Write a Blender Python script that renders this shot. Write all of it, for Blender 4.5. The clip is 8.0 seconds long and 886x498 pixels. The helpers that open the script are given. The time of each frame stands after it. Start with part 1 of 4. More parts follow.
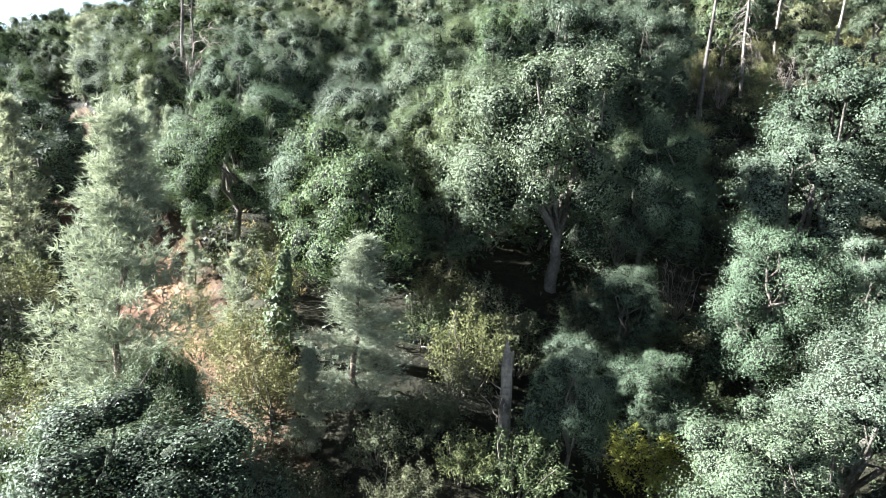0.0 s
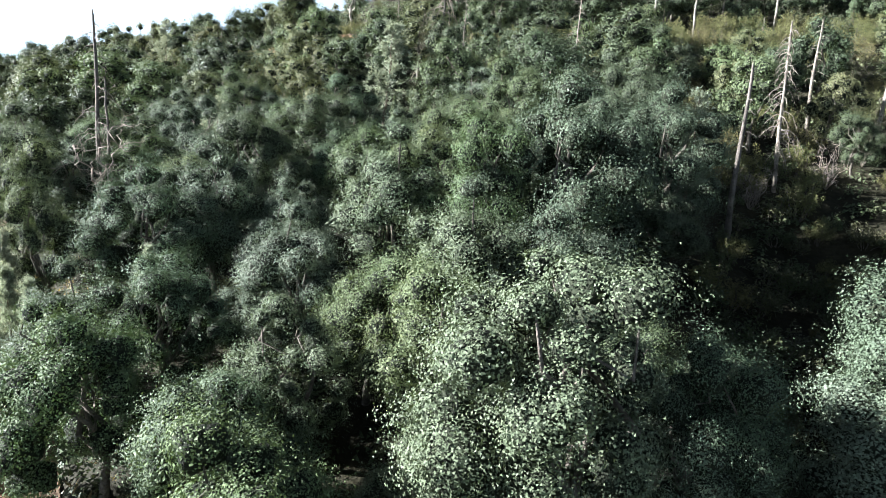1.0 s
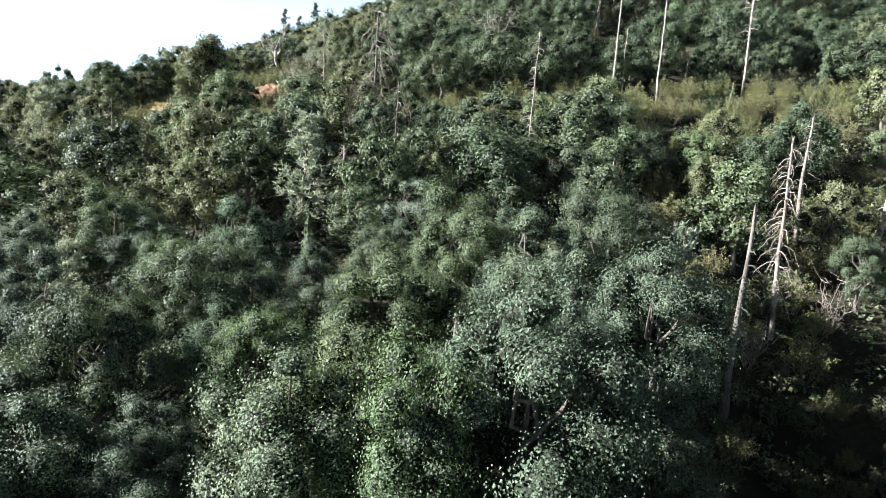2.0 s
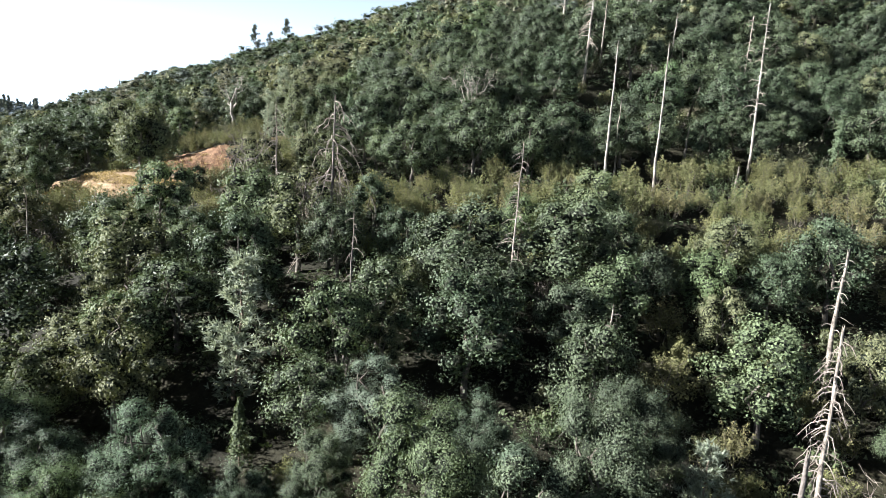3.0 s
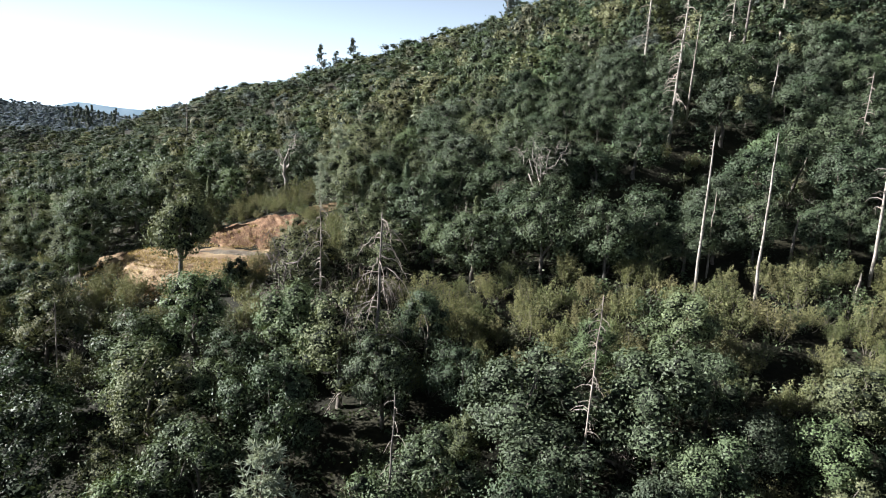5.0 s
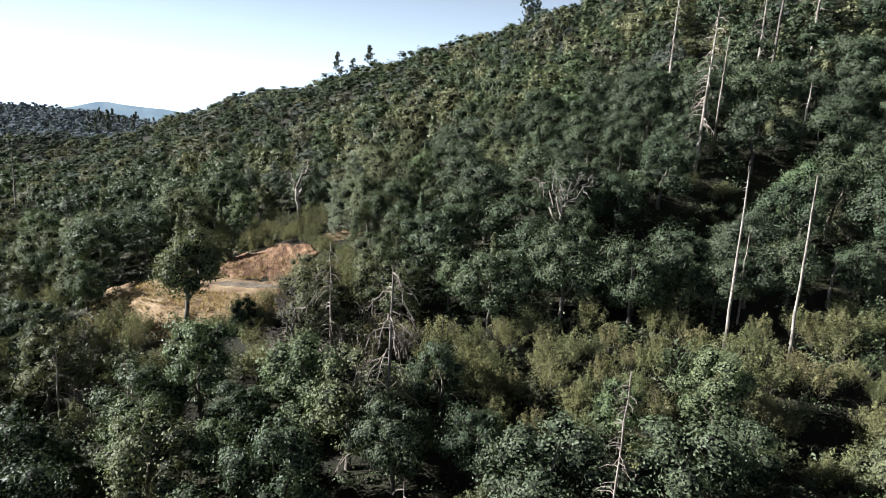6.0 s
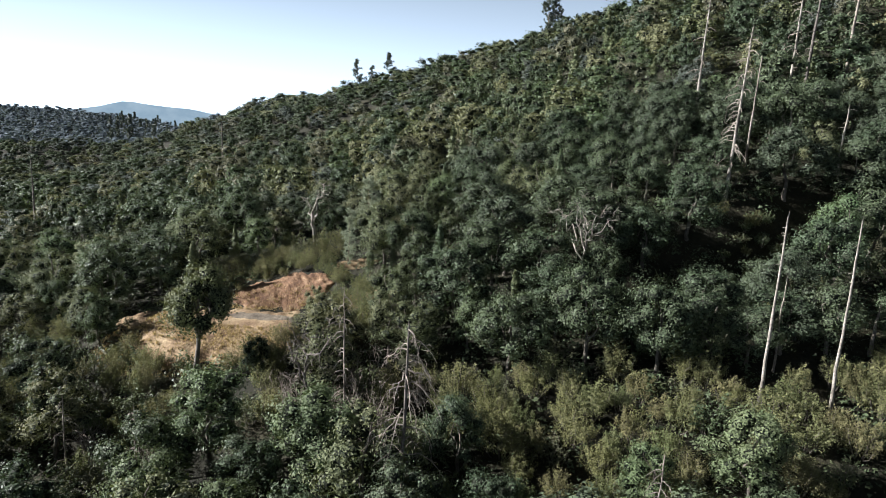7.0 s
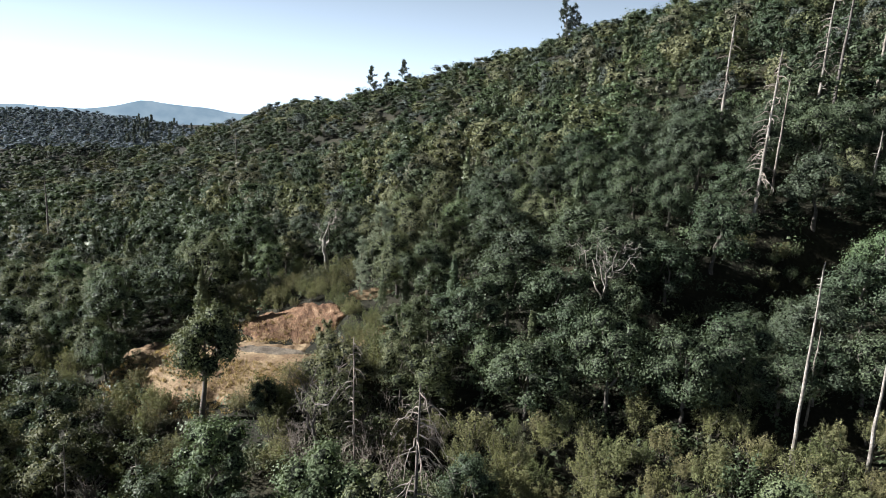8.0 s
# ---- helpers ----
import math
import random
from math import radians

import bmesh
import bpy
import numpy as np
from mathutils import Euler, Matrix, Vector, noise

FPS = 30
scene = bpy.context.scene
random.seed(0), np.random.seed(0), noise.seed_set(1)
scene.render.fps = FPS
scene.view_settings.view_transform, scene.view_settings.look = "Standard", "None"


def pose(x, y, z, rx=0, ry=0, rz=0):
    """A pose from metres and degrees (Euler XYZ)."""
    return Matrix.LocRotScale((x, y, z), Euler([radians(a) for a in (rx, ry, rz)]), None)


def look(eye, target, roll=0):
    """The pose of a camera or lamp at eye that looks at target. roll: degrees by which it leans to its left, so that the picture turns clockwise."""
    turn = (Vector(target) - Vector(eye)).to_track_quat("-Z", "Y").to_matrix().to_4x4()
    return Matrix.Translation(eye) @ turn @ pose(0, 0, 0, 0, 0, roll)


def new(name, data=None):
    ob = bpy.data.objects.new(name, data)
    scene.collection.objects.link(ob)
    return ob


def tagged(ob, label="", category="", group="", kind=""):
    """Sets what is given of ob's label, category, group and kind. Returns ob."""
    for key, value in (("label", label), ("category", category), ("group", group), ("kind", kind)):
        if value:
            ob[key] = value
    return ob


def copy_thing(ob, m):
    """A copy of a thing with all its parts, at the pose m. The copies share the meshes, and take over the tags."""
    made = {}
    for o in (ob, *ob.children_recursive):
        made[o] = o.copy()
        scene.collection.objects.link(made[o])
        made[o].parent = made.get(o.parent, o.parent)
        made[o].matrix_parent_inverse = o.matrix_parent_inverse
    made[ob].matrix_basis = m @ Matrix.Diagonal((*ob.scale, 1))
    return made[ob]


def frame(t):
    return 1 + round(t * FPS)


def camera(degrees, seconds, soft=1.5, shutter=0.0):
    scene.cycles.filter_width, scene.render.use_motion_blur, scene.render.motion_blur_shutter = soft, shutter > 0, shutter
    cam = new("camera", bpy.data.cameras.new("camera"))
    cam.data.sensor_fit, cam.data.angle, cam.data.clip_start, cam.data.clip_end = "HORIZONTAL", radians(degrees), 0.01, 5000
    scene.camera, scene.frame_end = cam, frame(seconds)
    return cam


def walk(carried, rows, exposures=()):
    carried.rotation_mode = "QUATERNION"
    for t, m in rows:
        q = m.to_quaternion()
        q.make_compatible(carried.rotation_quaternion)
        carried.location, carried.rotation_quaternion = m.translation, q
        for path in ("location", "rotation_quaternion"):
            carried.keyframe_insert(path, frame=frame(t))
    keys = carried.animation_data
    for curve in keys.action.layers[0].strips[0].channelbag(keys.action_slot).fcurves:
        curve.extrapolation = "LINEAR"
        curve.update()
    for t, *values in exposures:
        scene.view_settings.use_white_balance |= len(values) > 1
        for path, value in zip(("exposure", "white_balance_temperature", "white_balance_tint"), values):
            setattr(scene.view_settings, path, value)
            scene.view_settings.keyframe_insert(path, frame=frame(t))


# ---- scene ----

# ---------------------------------------------------------------- camera
cam = camera(65.9, 8.0, soft=0.55)
METRES, EYE = 70.0, 30.0
ROWS = [
    (0.0, 0.0, 0.0, 0.0, 0.68, -11.31, -3.39),
    (0.5, 0.0047, 0.0867, 0.0502, 0.34, -11.18, -3.4),
    (1.0, 0.0098, 0.1775, 0.1038, -0.03, -11.04, -3.41),
    (1.5, 0.0154, 0.2717, 0.1596, -1.73, -10.8, -3.39),
    (2.0, 0.0246, 0.3587, 0.2203, -4.4, -10.58, -3.44),
    (2.4, 0.0325, 0.4245, 0.2725, -5.75, -10.65, -3.49),
    (2.8, 0.0402, 0.4850, 0.3240, -6.20, -10.80, -3.53),
    (3.2, 0.0456, 0.5360, 0.3720, -5.55, -11.00, -3.54),
    (3.5, 0.0481, 0.5649, 0.3991, -4.71, -11.15, -3.53),
    (4.0, 0.0514, 0.5938, 0.4241, -3.11, -11.34, -3.41),
    (4.5, 0.0538, 0.6228, 0.449, -1.4, -11.55, -3.27),
    (5.25, 0.0549, 0.6625, 0.4840, 0.12, -11.77, -3.14),
    (6.0, 0.0553, 0.6997, 0.5176, 1.22, -11.96, -3.02),
    (6.5, 0.0542, 0.723, 0.5393, 2.07, -12.06, -2.95),
    (7.0, 0.053, 0.7451, 0.5603, 2.87, -12.18, -2.87),
    (7.5, 0.0515, 0.7677, 0.5828, 3.57, -12.31, -2.8),
    (8.0, 0.05, 0.7886, 0.6041, 4.16, -12.43, -2.74),
]
EXPOSURES = [(0.0, 3.43, 5800, 9), (0.5, 3.22, 5800, 10), (1.0, 2.95, 5800, 9), (2.0, 2.8, 5850, 9), (3.5, 2.45, 5950, 11), (6.0, 2.0, 5950, 11), (8.0, 1.8, 5950, 11)]
walk(cam, [(t, pose(METRES * x, METRES * y, EYE + METRES * z, 90 + pitch, roll, yaw))
           for t, x, y, z, yaw, pitch, roll in ROWS], EXPOSURES)

# ---------------------------------------------------------------- light
SUN_UP, SUN_FROM = 24.5, 178.0      # degrees above the horizon; bearing of the sun, from +x towards +y
to_sun = Vector((math.cos(radians(SUN_UP)) * math.cos(radians(SUN_FROM)),
                 math.cos(radians(SUN_UP)) * math.sin(radians(SUN_FROM)), math.sin(radians(SUN_UP))))
SKY = 0.0085
world = bpy.data.worlds.new("sky")
scene.world = world
world.use_nodes = True
wn = world.node_tree
wn.nodes.clear()
sky = wn.nodes.new("ShaderNodeTexSky")
sky.sky_type = "NISHITA"
sky.sun_disc = False
sky.sun_elevation = radians(SUN_UP)
sky.sun_rotation = radians(90.0 - SUN_FROM)
sky.air_density, sky.dust_density, sky.ozone_density = 0.5, 0.3, 1.0
sky_out = wn.nodes.new("ShaderNodeBackground")
sky_out.inputs["Strength"].default_value = SKY
sky_world = wn.nodes.new("ShaderNodeOutputWorld")
haze = wn.nodes.new("ShaderNodeHueSaturation")      # thin summer haze pales the whole sky
haze.inputs["Saturation"].default_value, haze.inputs["Value"].default_value = 0.62, 1.3
low = wn.nodes.new("ShaderNodeVectorMath")            # the land falls away, so the sky reaches a little below the level
low.operation = "ADD"
low.inputs[1].default_value = (0.0, 0.0, 0.035)
sky_dir = wn.nodes.new("ShaderNodeTexCoord")
wn.links.new(sky_dir.outputs["Generated"], low.inputs[0])
wn.links.new(low.outputs[0], sky.inputs["Vector"])
wn.links.new(sky.outputs["Color"], haze.inputs["Color"])
# bright dry haze low over the horizon, thinning out upwards and whitest on the sun's side
split_dir = wn.nodes.new("ShaderNodeSeparateXYZ")
wn.links.new(low.outputs[0], split_dir.inputs[0])


def sky_math(op, a, b):
    n = wn.nodes.new("ShaderNodeMath")
    n.operation = op
    for i, v in enumerate((a, b)):
        if isinstance(v, (int, float)):
            n.inputs[i].default_value = v
        else:
            wn.links.new(v, n.inputs[i])
    return n.outputs[0]


thin = sky_math("POWER", 2.718, sky_math("MULTIPLY", sky_math("MAXIMUM", split_dir.outputs["Z"], 0.0), -5.9))
sunward = sky_math("ADD", sky_math("MULTIPLY", split_dir.outputs["X"], 0.35 * math.cos(radians(SUN_FROM))), 1.0)
low_haze = wn.nodes.new("ShaderNodeVectorMath")
low_haze.operation = "SCALE"
low_haze.inputs[0].default_value = (0.32 / SKY, 0.385 / SKY, 0.435 / SKY)
wn.links.new(sky_math("MULTIPLY", thin, sunward), low_haze.inputs["Scale"])
all_sky = wn.nodes.new("ShaderNodeVectorMath")
all_sky.operation = "ADD"
wn.links.new(haze.outputs["Color"], all_sky.inputs[0])
wn.links.new(low_haze.outputs[0], all_sky.inputs[1])
wn.links.new(all_sky.outputs[0], sky_out.inputs["Color"])
wn.links.new(sky_out.outputs["Background"], sky_world.inputs["Surface"])
sun_data = bpy.data.lights.new("sun", "SUN")
sun_data.energy, sun_data.angle, sun_data.color = 5.0, radians(0.53), (1.0, 0.95, 0.87)
sun = new("sun", sun_data)
sun.matrix_world = look(to_sun * 400.0, (0, 0, 0))


# ---------------------------------------------------------------- materials
def nodes_of(name):
    m = bpy.data.materials.new(name)
    m.use_nodes = True
    nt = m.node_tree
    nt.nodes.clear()
    return m, nt, nt.nodes.new("ShaderNodeOutputMaterial")


def ramp(nt, fac, stops):
    r = nt.nodes.new("ShaderNodeValToRGB")
    while len(r.color_ramp.elements) < len(stops):
        r.color_ramp.elements.new(0.5)
    for e, (p, c) in zip(r.color_ramp.elements, stops):
        e.position, e.color = p, (*c, 1.0)
    nt.links.new(fac, r.inputs["Fac"])
    return r.outputs["Color"]


def noise_fac(nt, scale, detail=3.0, coords="Object"):
    tc = nt.nodes.new("ShaderNodeTexCoord")
    n = nt.nodes.new("ShaderNodeTexNoise")
    n.inputs["Scale"].default_value, n.inputs["Detail"].default_value = scale, detail
    nt.links.new(tc.outputs[coords], n.inputs["Vector"])
    return n.outputs["Fac"]


def math_node(nt, op, a, b):
    n = nt.nodes.new("ShaderNodeMath")
    n.operation = op
    for i, v in enumerate((a, b)):
        if isinstance(v, (int, float)):
            n.inputs[i].default_value = v
        else:
            nt.links.new(v, n.inputs[i])
    return n.outputs[0]


def mixed(nt, kind, fac, a, b):
    n = nt.nodes.new("ShaderNodeMixRGB")
    n.blend_type = kind
    for i, v in enumerate((fac, a, b)):
        if isinstance(v, (int, float)):
            n.inputs[i].default_value = v
        elif isinstance(v, tuple):
            n.inputs[i].default_value = (*v, 1.0)
        else:
            nt.links.new(v, n.inputs[i])
    return n.outputs[0]


def leaf_material(name, greens, rough=0.6, through_light=0.10, spread=(0.84, 1.16), gloss=0.13, glow=(1.4, 1.45, 0.7), grain_scale=5.0):
    """Leaves: colour from plant to plant, and from leaf to leaf, with some light passing through."""
    m, nt, out = nodes_of(name)
    info = nt.nodes.new("ShaderNodeObjectInfo")
    geo = nt.nodes.new("ShaderNodeNewGeometry")
    big = nt.nodes.new("ShaderNodeTexNoise")
    big.inputs["Scale"].default_value, big.inputs["Detail"].default_value = 0.16, 2.0
    nt.links.new(geo.outputs["Position"], big.inputs["Vector"])
    pick = math_node(nt, "FRACT", math_node(nt, "ADD", info.outputs["Random"], math_node(nt, "MULTIPLY", big.outputs["Fac"], 0.35)), 0.0)
    n = len(greens)
    greens = [(r * 1.02, g, b * 1.08) for r, g, b in greens]
    base = ramp(nt, pick, [((i + 0.5) / n, g) for i, g in enumerate(greens)])
    leafwise = nt.nodes.new("ShaderNodeMapRange")
    leafwise.inputs["To Min"].default_value, leafwise.inputs["To Max"].default_value = spread
    nt.links.new(geo.outputs["Random Per Island"], leafwise.inputs["Value"])
    grain = noise_fac(nt, grain_scale, 3.0)
    mottle = nt.nodes.new("ShaderNodeMapRange")
    mottle.inputs["From Min"].default_value, mottle.inputs["From Max"].default_value = 0.36, 0.64
    mottle.inputs["To Min"].default_value, mottle.inputs["To Max"].default_value = 0.68, 1.24
    nt.links.new(grain, mottle.inputs["Value"])
    col = mixed(nt, "MULTIPLY", 1.0, mixed(nt, "MULTIPLY", 1.0, base, leafwise.outputs[0]), mottle.outputs[0])
    relief = nt.nodes.new("ShaderNodeBump")
    relief.inputs["Strength"].default_value, relief.inputs["Distance"].default_value = 0.2, 0.5 / grain_scale
    nt.links.new(grain, relief.inputs["Height"])
    p = nt.nodes.new("ShaderNodeBsdfPrincipled")
    p.inputs["Roughness"].default_value = rough
    p.inputs["Specular IOR Level"].default_value = gloss
    nt.links.new(col, p.inputs["Base Color"])
    nt.links.new(relief.outputs["Normal"], p.inputs["Normal"])
    tr = nt.nodes.new("ShaderNodeBsdfTranslucent")
    nt.links.new(mixed(nt, "MULTIPLY", 1.0, col, glow), tr.inputs["Color"])
    mx = nt.nodes.new("ShaderNodeMixShader")
    mx.inputs[0].default_value = through_light
    nt.links.new(p.outputs[0], mx.inputs[1])
    nt.links.new(tr.outputs[0], mx.inputs[2])
    nt.links.new(mx.outputs[0], out.inputs["Surface"])
    return m


def rough_material(name, stops, scale, fine, bump=0.4, rough=0.9, fine_mix=0.6):
    """Bark, soil, litter: two scales of noise for colour, and relief."""
    m, nt, out = nodes_of(name)
    p = nt.nodes.new("ShaderNodeBsdfPrincipled")
    p.inputs["Roughness"].default_value = rough
    p.inputs["Specular IOR Level"].default_value = 0.2
    a = noise_fac(nt, scale, 5.0)
    b = noise_fac(nt, fine, 4.0)
    col = ramp(nt, a, stops)
    shade = nt.nodes.new("ShaderNodeMapRange")
    shade.inputs["From Min"].default_value, shade.inputs["From Max"].default_value = 0.3, 0.7
    shade.inputs["To Min"].default_value, shade.inputs["To Max"].default_value = 0.45, 1.45
    nt.links.new(b, shade.inputs["Value"])
    nt.links.new(mixed(nt, "MULTIPLY", fine_mix, col, shade.outputs[0]), p.inputs["Base Color"])
    bp = nt.nodes.new("ShaderNodeBump")
    bp.inputs["Strength"].default_value, bp.inputs["Distance"].default_value = bump, 0.15
    nt.links.new(b, bp.inputs["Height"])
    nt.links.new(bp.outputs["Normal"], p.inputs["Normal"])
    nt.links.new(p.outputs[0], out.inputs["Surface"])
    return m


LIVE_OAK = leaf_material("live_oak_leaf", [(0.058, 0.080, 0.048), (0.080, 0.107, 0.066), (0.112, 0.140, 0.096), (0.066, 0.098, 0.054), (0.096, 0.122, 0.070)], 0.58, 0.07, (0.78, 1.22), 0.17)
HILL_OAK = leaf_material("hill_oak_leaf", [(0.066, 0.080, 0.038), (0.098, 0.112, 0.054), (0.126, 0.134, 0.070), (0.078, 0.096, 0.044), (0.108, 0.112, 0.056)], 0.6, 0.10)
BLACK_OAK = leaf_material("black_oak_leaf", [(0.092, 0.124, 0.056), (0.074, 0.110, 0.050), (0.112, 0.134, 0.066), (0.072, 0.098, 0.048)], 0.55, 0.10)
DARK_OAK = leaf_material("dark_oak_leaf", [(0.050, 0.070, 0.038), (0.068, 0.088, 0.046), (0.056, 0.072, 0.043)], 0.5, 0.10)
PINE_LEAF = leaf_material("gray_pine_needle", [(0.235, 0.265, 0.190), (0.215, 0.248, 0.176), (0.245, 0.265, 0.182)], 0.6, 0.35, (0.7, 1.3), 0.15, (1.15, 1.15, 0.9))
CEDAR_LEAF = leaf_material("cedar_needle", [(0.078, 0.100, 0.052), (0.066, 0.090, 0.048), (0.095, 0.110, 0.054)], 0.5, 0.10)
BRUSH_LEAF = leaf_material("chaparral_leaf", [(0.118, 0.122, 0.050), (0.152, 0.154, 0.070), (0.096, 0.112, 0.046), (0.134, 0.128, 0.060)], 0.7, 0.12, (0.75, 1.25), 0.1)
DARK_BRUSH = leaf_material("toyon_leaf", [(0.070, 0.090, 0.040), (0.092, 0.100, 0.052), (0.084, 0.088, 0.050), (0.064, 0.086, 0.042)], 0.5, 0.10)
YELLOW_LEAF = leaf_material("yellow_leaf", [(0.230, 0.220, 0.045), (0.200, 0.215, 0.050)], 0.5, 0.3)
BROWN_LEAF = leaf_material("dry_brown_leaf", [(0.170, 0.100, 0.055), (0.140, 0.095, 0.060)], 0.7, 0.15)
FAR_TONES = [leaf_material("far_oak_leaf", [(r, g, b), (r * 1.2, g * 1.16, b * 1.16)], 0.55, 0.10, grain_scale=2.2)
             for r, g, b in ((0.046, 0.064, 0.034), (0.088, 0.102, 0.048), (0.070, 0.092, 0.050), (0.118, 0.126, 0.064), (0.060, 0.086, 0.040), (0.100, 0.104, 0.066))]
# oak leaf paled and blued, distance haze painted into its colour
HAZE_LEAF = leaf_material("haze_tinted_oak_leaf", [(0.115, 0.142, 0.158), (0.142, 0.168, 0.178), (0.098, 0.124, 0.142), (0.128, 0.148, 0.154)], 0.7, 0.10, (0.85, 1.15), 0.05, grain_scale=1.2)
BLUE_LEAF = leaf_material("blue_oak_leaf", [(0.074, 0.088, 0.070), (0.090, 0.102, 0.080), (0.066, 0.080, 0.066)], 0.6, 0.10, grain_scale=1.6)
GRASS = leaf_material("dry_grass", [(0.300, 0.230, 0.120), (0.260, 0.200, 0.105)], 0.7, 0.2, (0.7, 1.3), 0.2)
BARK = rough_material("oak_bark", [(0.3, (0.060, 0.052, 0.044)), (0.7, (0.150, 0.132, 0.112))], 1.2, 9.0, 0.6)
PINE_BARK = rough_material("pine_bark", [(0.3, (0.085, 0.065, 0.05)), (0.7, (0.17, 0.13, 0.10))], 1.2, 9.0, 0.6)
DEAD_WOOD = rough_material("weathered_dead_wood", [(0.38, (0.085, 0.072, 0.062)), (0.5, (0.17, 0.148, 0.125)), (0.64, (0.26, 0.228, 0.19))], 0.8, 6.0, 0.5, fine_mix=0.85)
WHITE_WOOD = rough_material("sun_bleached_wood", [(0.36, (0.11, 0.097, 0.082)), (0.5, (0.20, 0.18, 0.155)), (0.64, (0.29, 0.262, 0.228))], 0.8, 6.0, 0.5, fine_mix=0.8)
CHAR_WOOD = rough_material("charred_dead_wood", [(0.3, (0.05, 0.045, 0.04)), (0.7, (0.15, 0.13, 0.115))], 0.9, 8.0, 0.5)
TWIG = rough_material("grey_dead_twig", [(0.3, (0.14, 0.118, 0.10)), (0.7, (0.25, 0.215, 0.185))], 1.0, 8.0, 0.2)
# near-black core colour, painting the shade seen through gaps in the crowns
CROWN_SHADE = rough_material("crown_shade", [(0.35, (0.009, 0.012, 0.007)), (0.65, (0.026, 0.032, 0.018))], 2.5, 11.0, 0.8)
# litter and grass, colour lowered to deepen the shade under the trees
LITTER = rough_material("shade_darkened_litter", [(0.3, (0.010, 0.010, 0.006)), (0.5, (0.019, 0.018, 0.010)), (0.66, (0.032, 0.029, 0.016)), (0.8, (0.018, 0.022, 0.010))], 0.12, 3.0, 0.8)
RED_DIRT = rough_material("red_dirt", [(0.32, (0.075, 0.037, 0.022)), (0.52, (0.135, 0.074, 0.043)), (0.7, (0.200, 0.128, 0.075))], 0.45, 5.0, 0.7)
TAN_DIRT = rough_material("tan_dry_grass_ground", [(0.3, (0.130, 0.082, 0.048)), (0.5, (0.215, 0.150, 0.088)), (0.7, (0.310, 0.235, 0.142))], 0.5, 5.0, 0.6)
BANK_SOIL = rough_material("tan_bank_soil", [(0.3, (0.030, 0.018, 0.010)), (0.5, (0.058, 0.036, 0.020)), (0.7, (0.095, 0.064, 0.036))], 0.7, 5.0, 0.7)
CUT_SOIL = rough_material("red_bank_soil", [(0.32, (0.075, 0.040, 0.023)), (0.52, (0.140, 0.080, 0.045)), (0.7, (0.220, 0.145, 0.088))], 1.1, 5.0, 0.9)
STONE = rough_material("grey_gravel", [(0.3, (0.080, 0.064, 0.048)), (0.7, (0.190, 0.160, 0.122))], 0.8, 6.0, 0.6)

# ---------------------------------------------------------------- the lie of the land
# heights on a 40 m lattice: one row for each x from -160, one column for each y from -40
LATTICE = [
    [3.7, 6.8, 9.5, 12.5, 16.9, 22.6, 27.9, 30.3, 28.6, 30.2, 38.2],
    [4.4, 9.4, 14.0, 17.9, 22.8, 29.1, 34.3, 37.4, 37.0, 40.0, 51.0],
    [5.4, 11.1, 18.0, 24.8, 31.2, 35.9, 40.5, 40.6, 49.4, 58.8, 63.5],
    [7.2, 10.8, 19.1, 30.8, 41.5, 45.7, 51.2, 54.0, 67.6, 67.5, 61.0],
    [11.0, 14.1, 23.8, 37.4, 49.7, 58.4, 64.1, 74.9, 80.4, 76.0, 66.0],
    [16.0, 15.3, 24.6, 39.8, 57.2, 71.4, 83.0, 91.5, 90.2, 86.0, 74.0],
    [20.0, 23.0, 30.7, 47.8, 54.5, 77.7, 94.1, 101.2, 96.6, 94.0, 84.0],
    [21.8, 30.7, 40.7, 52.9, 66.2, 83.3, 98.0, 105.2, 106.3, 104.0, 90.0],
]

LAT = np.array(LATTICE)
LX, LY, STEP = -160.0, -40.0, 40.0


def cubic(t):
    return np.stack([(-t + 2 * t * t - t ** 3) / 2, (2 - 5 * t * t + 3 * t ** 3) / 2, (t + 4 * t * t - 3 * t ** 3) / 2, (-t * t + t ** 3) / 2], -1)


def smooth(a, b, v):
    s = np.clip((v - a) / (b - a), 0, 1)
    return s * s * (3 - 2 * s)


def hills(x, y):
    nx, ny = LAT.shape
    xc, yc = np.clip(x, LX, LX + STEP * (nx - 1) - 1e-4), np.clip(y, LY, LY + STEP * (ny - 1) - 1e-4)
    u, v = (xc - LX) / STEP, (yc - LY) / STEP
    i, j = np.floor(u).astype(int), np.floor(v).astype(int)
    a, b = cubic(u - i), cubic(v - j)
    z = np.zeros_like(u)
    for k in range(4):
        for m in range(4):
            z += a[..., k] * b[..., m] * LAT[np.clip(i + k - 1, 0, nx - 1), np.clip(j + m - 1, 0, ny - 1)]
    away = np.hypot(x - xc, y - yc)
    z = z + (-120.0 - z) * smooth(0, 900, away)
    for hx, hy, h, sx, sy in FAR_HILLS:
        z = z + h * np.exp(-((x - hx) / sx) ** 2 - ((y - hy) / sy) ** 2)
    return z


FAR_HILLS = [(-345.0, 550.0, 31.0, 165.0, 120.0), (-620.0, 620.0, 40.0, 220.0, 200.0), (-900.0, 1500.0, 70.0, 600.0, 350.0)]
# the dirt road, as a line of centres
ROAD = [(3.0, 0.0), (-1.5, 8.5), (-5.6, 16.0), (-9.8, 23.5), (-13.6, 30.0), (-17.6, 36.8), (-21.8, 43.6), (-26.6, 50.6), (-32.4, 58.2), (-39.0, 66.0)]
GULLIES = [(9.0, 22.0, 25.0, 57.0, 2.2, 4.5), (22.0, 114.0, 42.0, 126.0, 6.0, 5.0)]
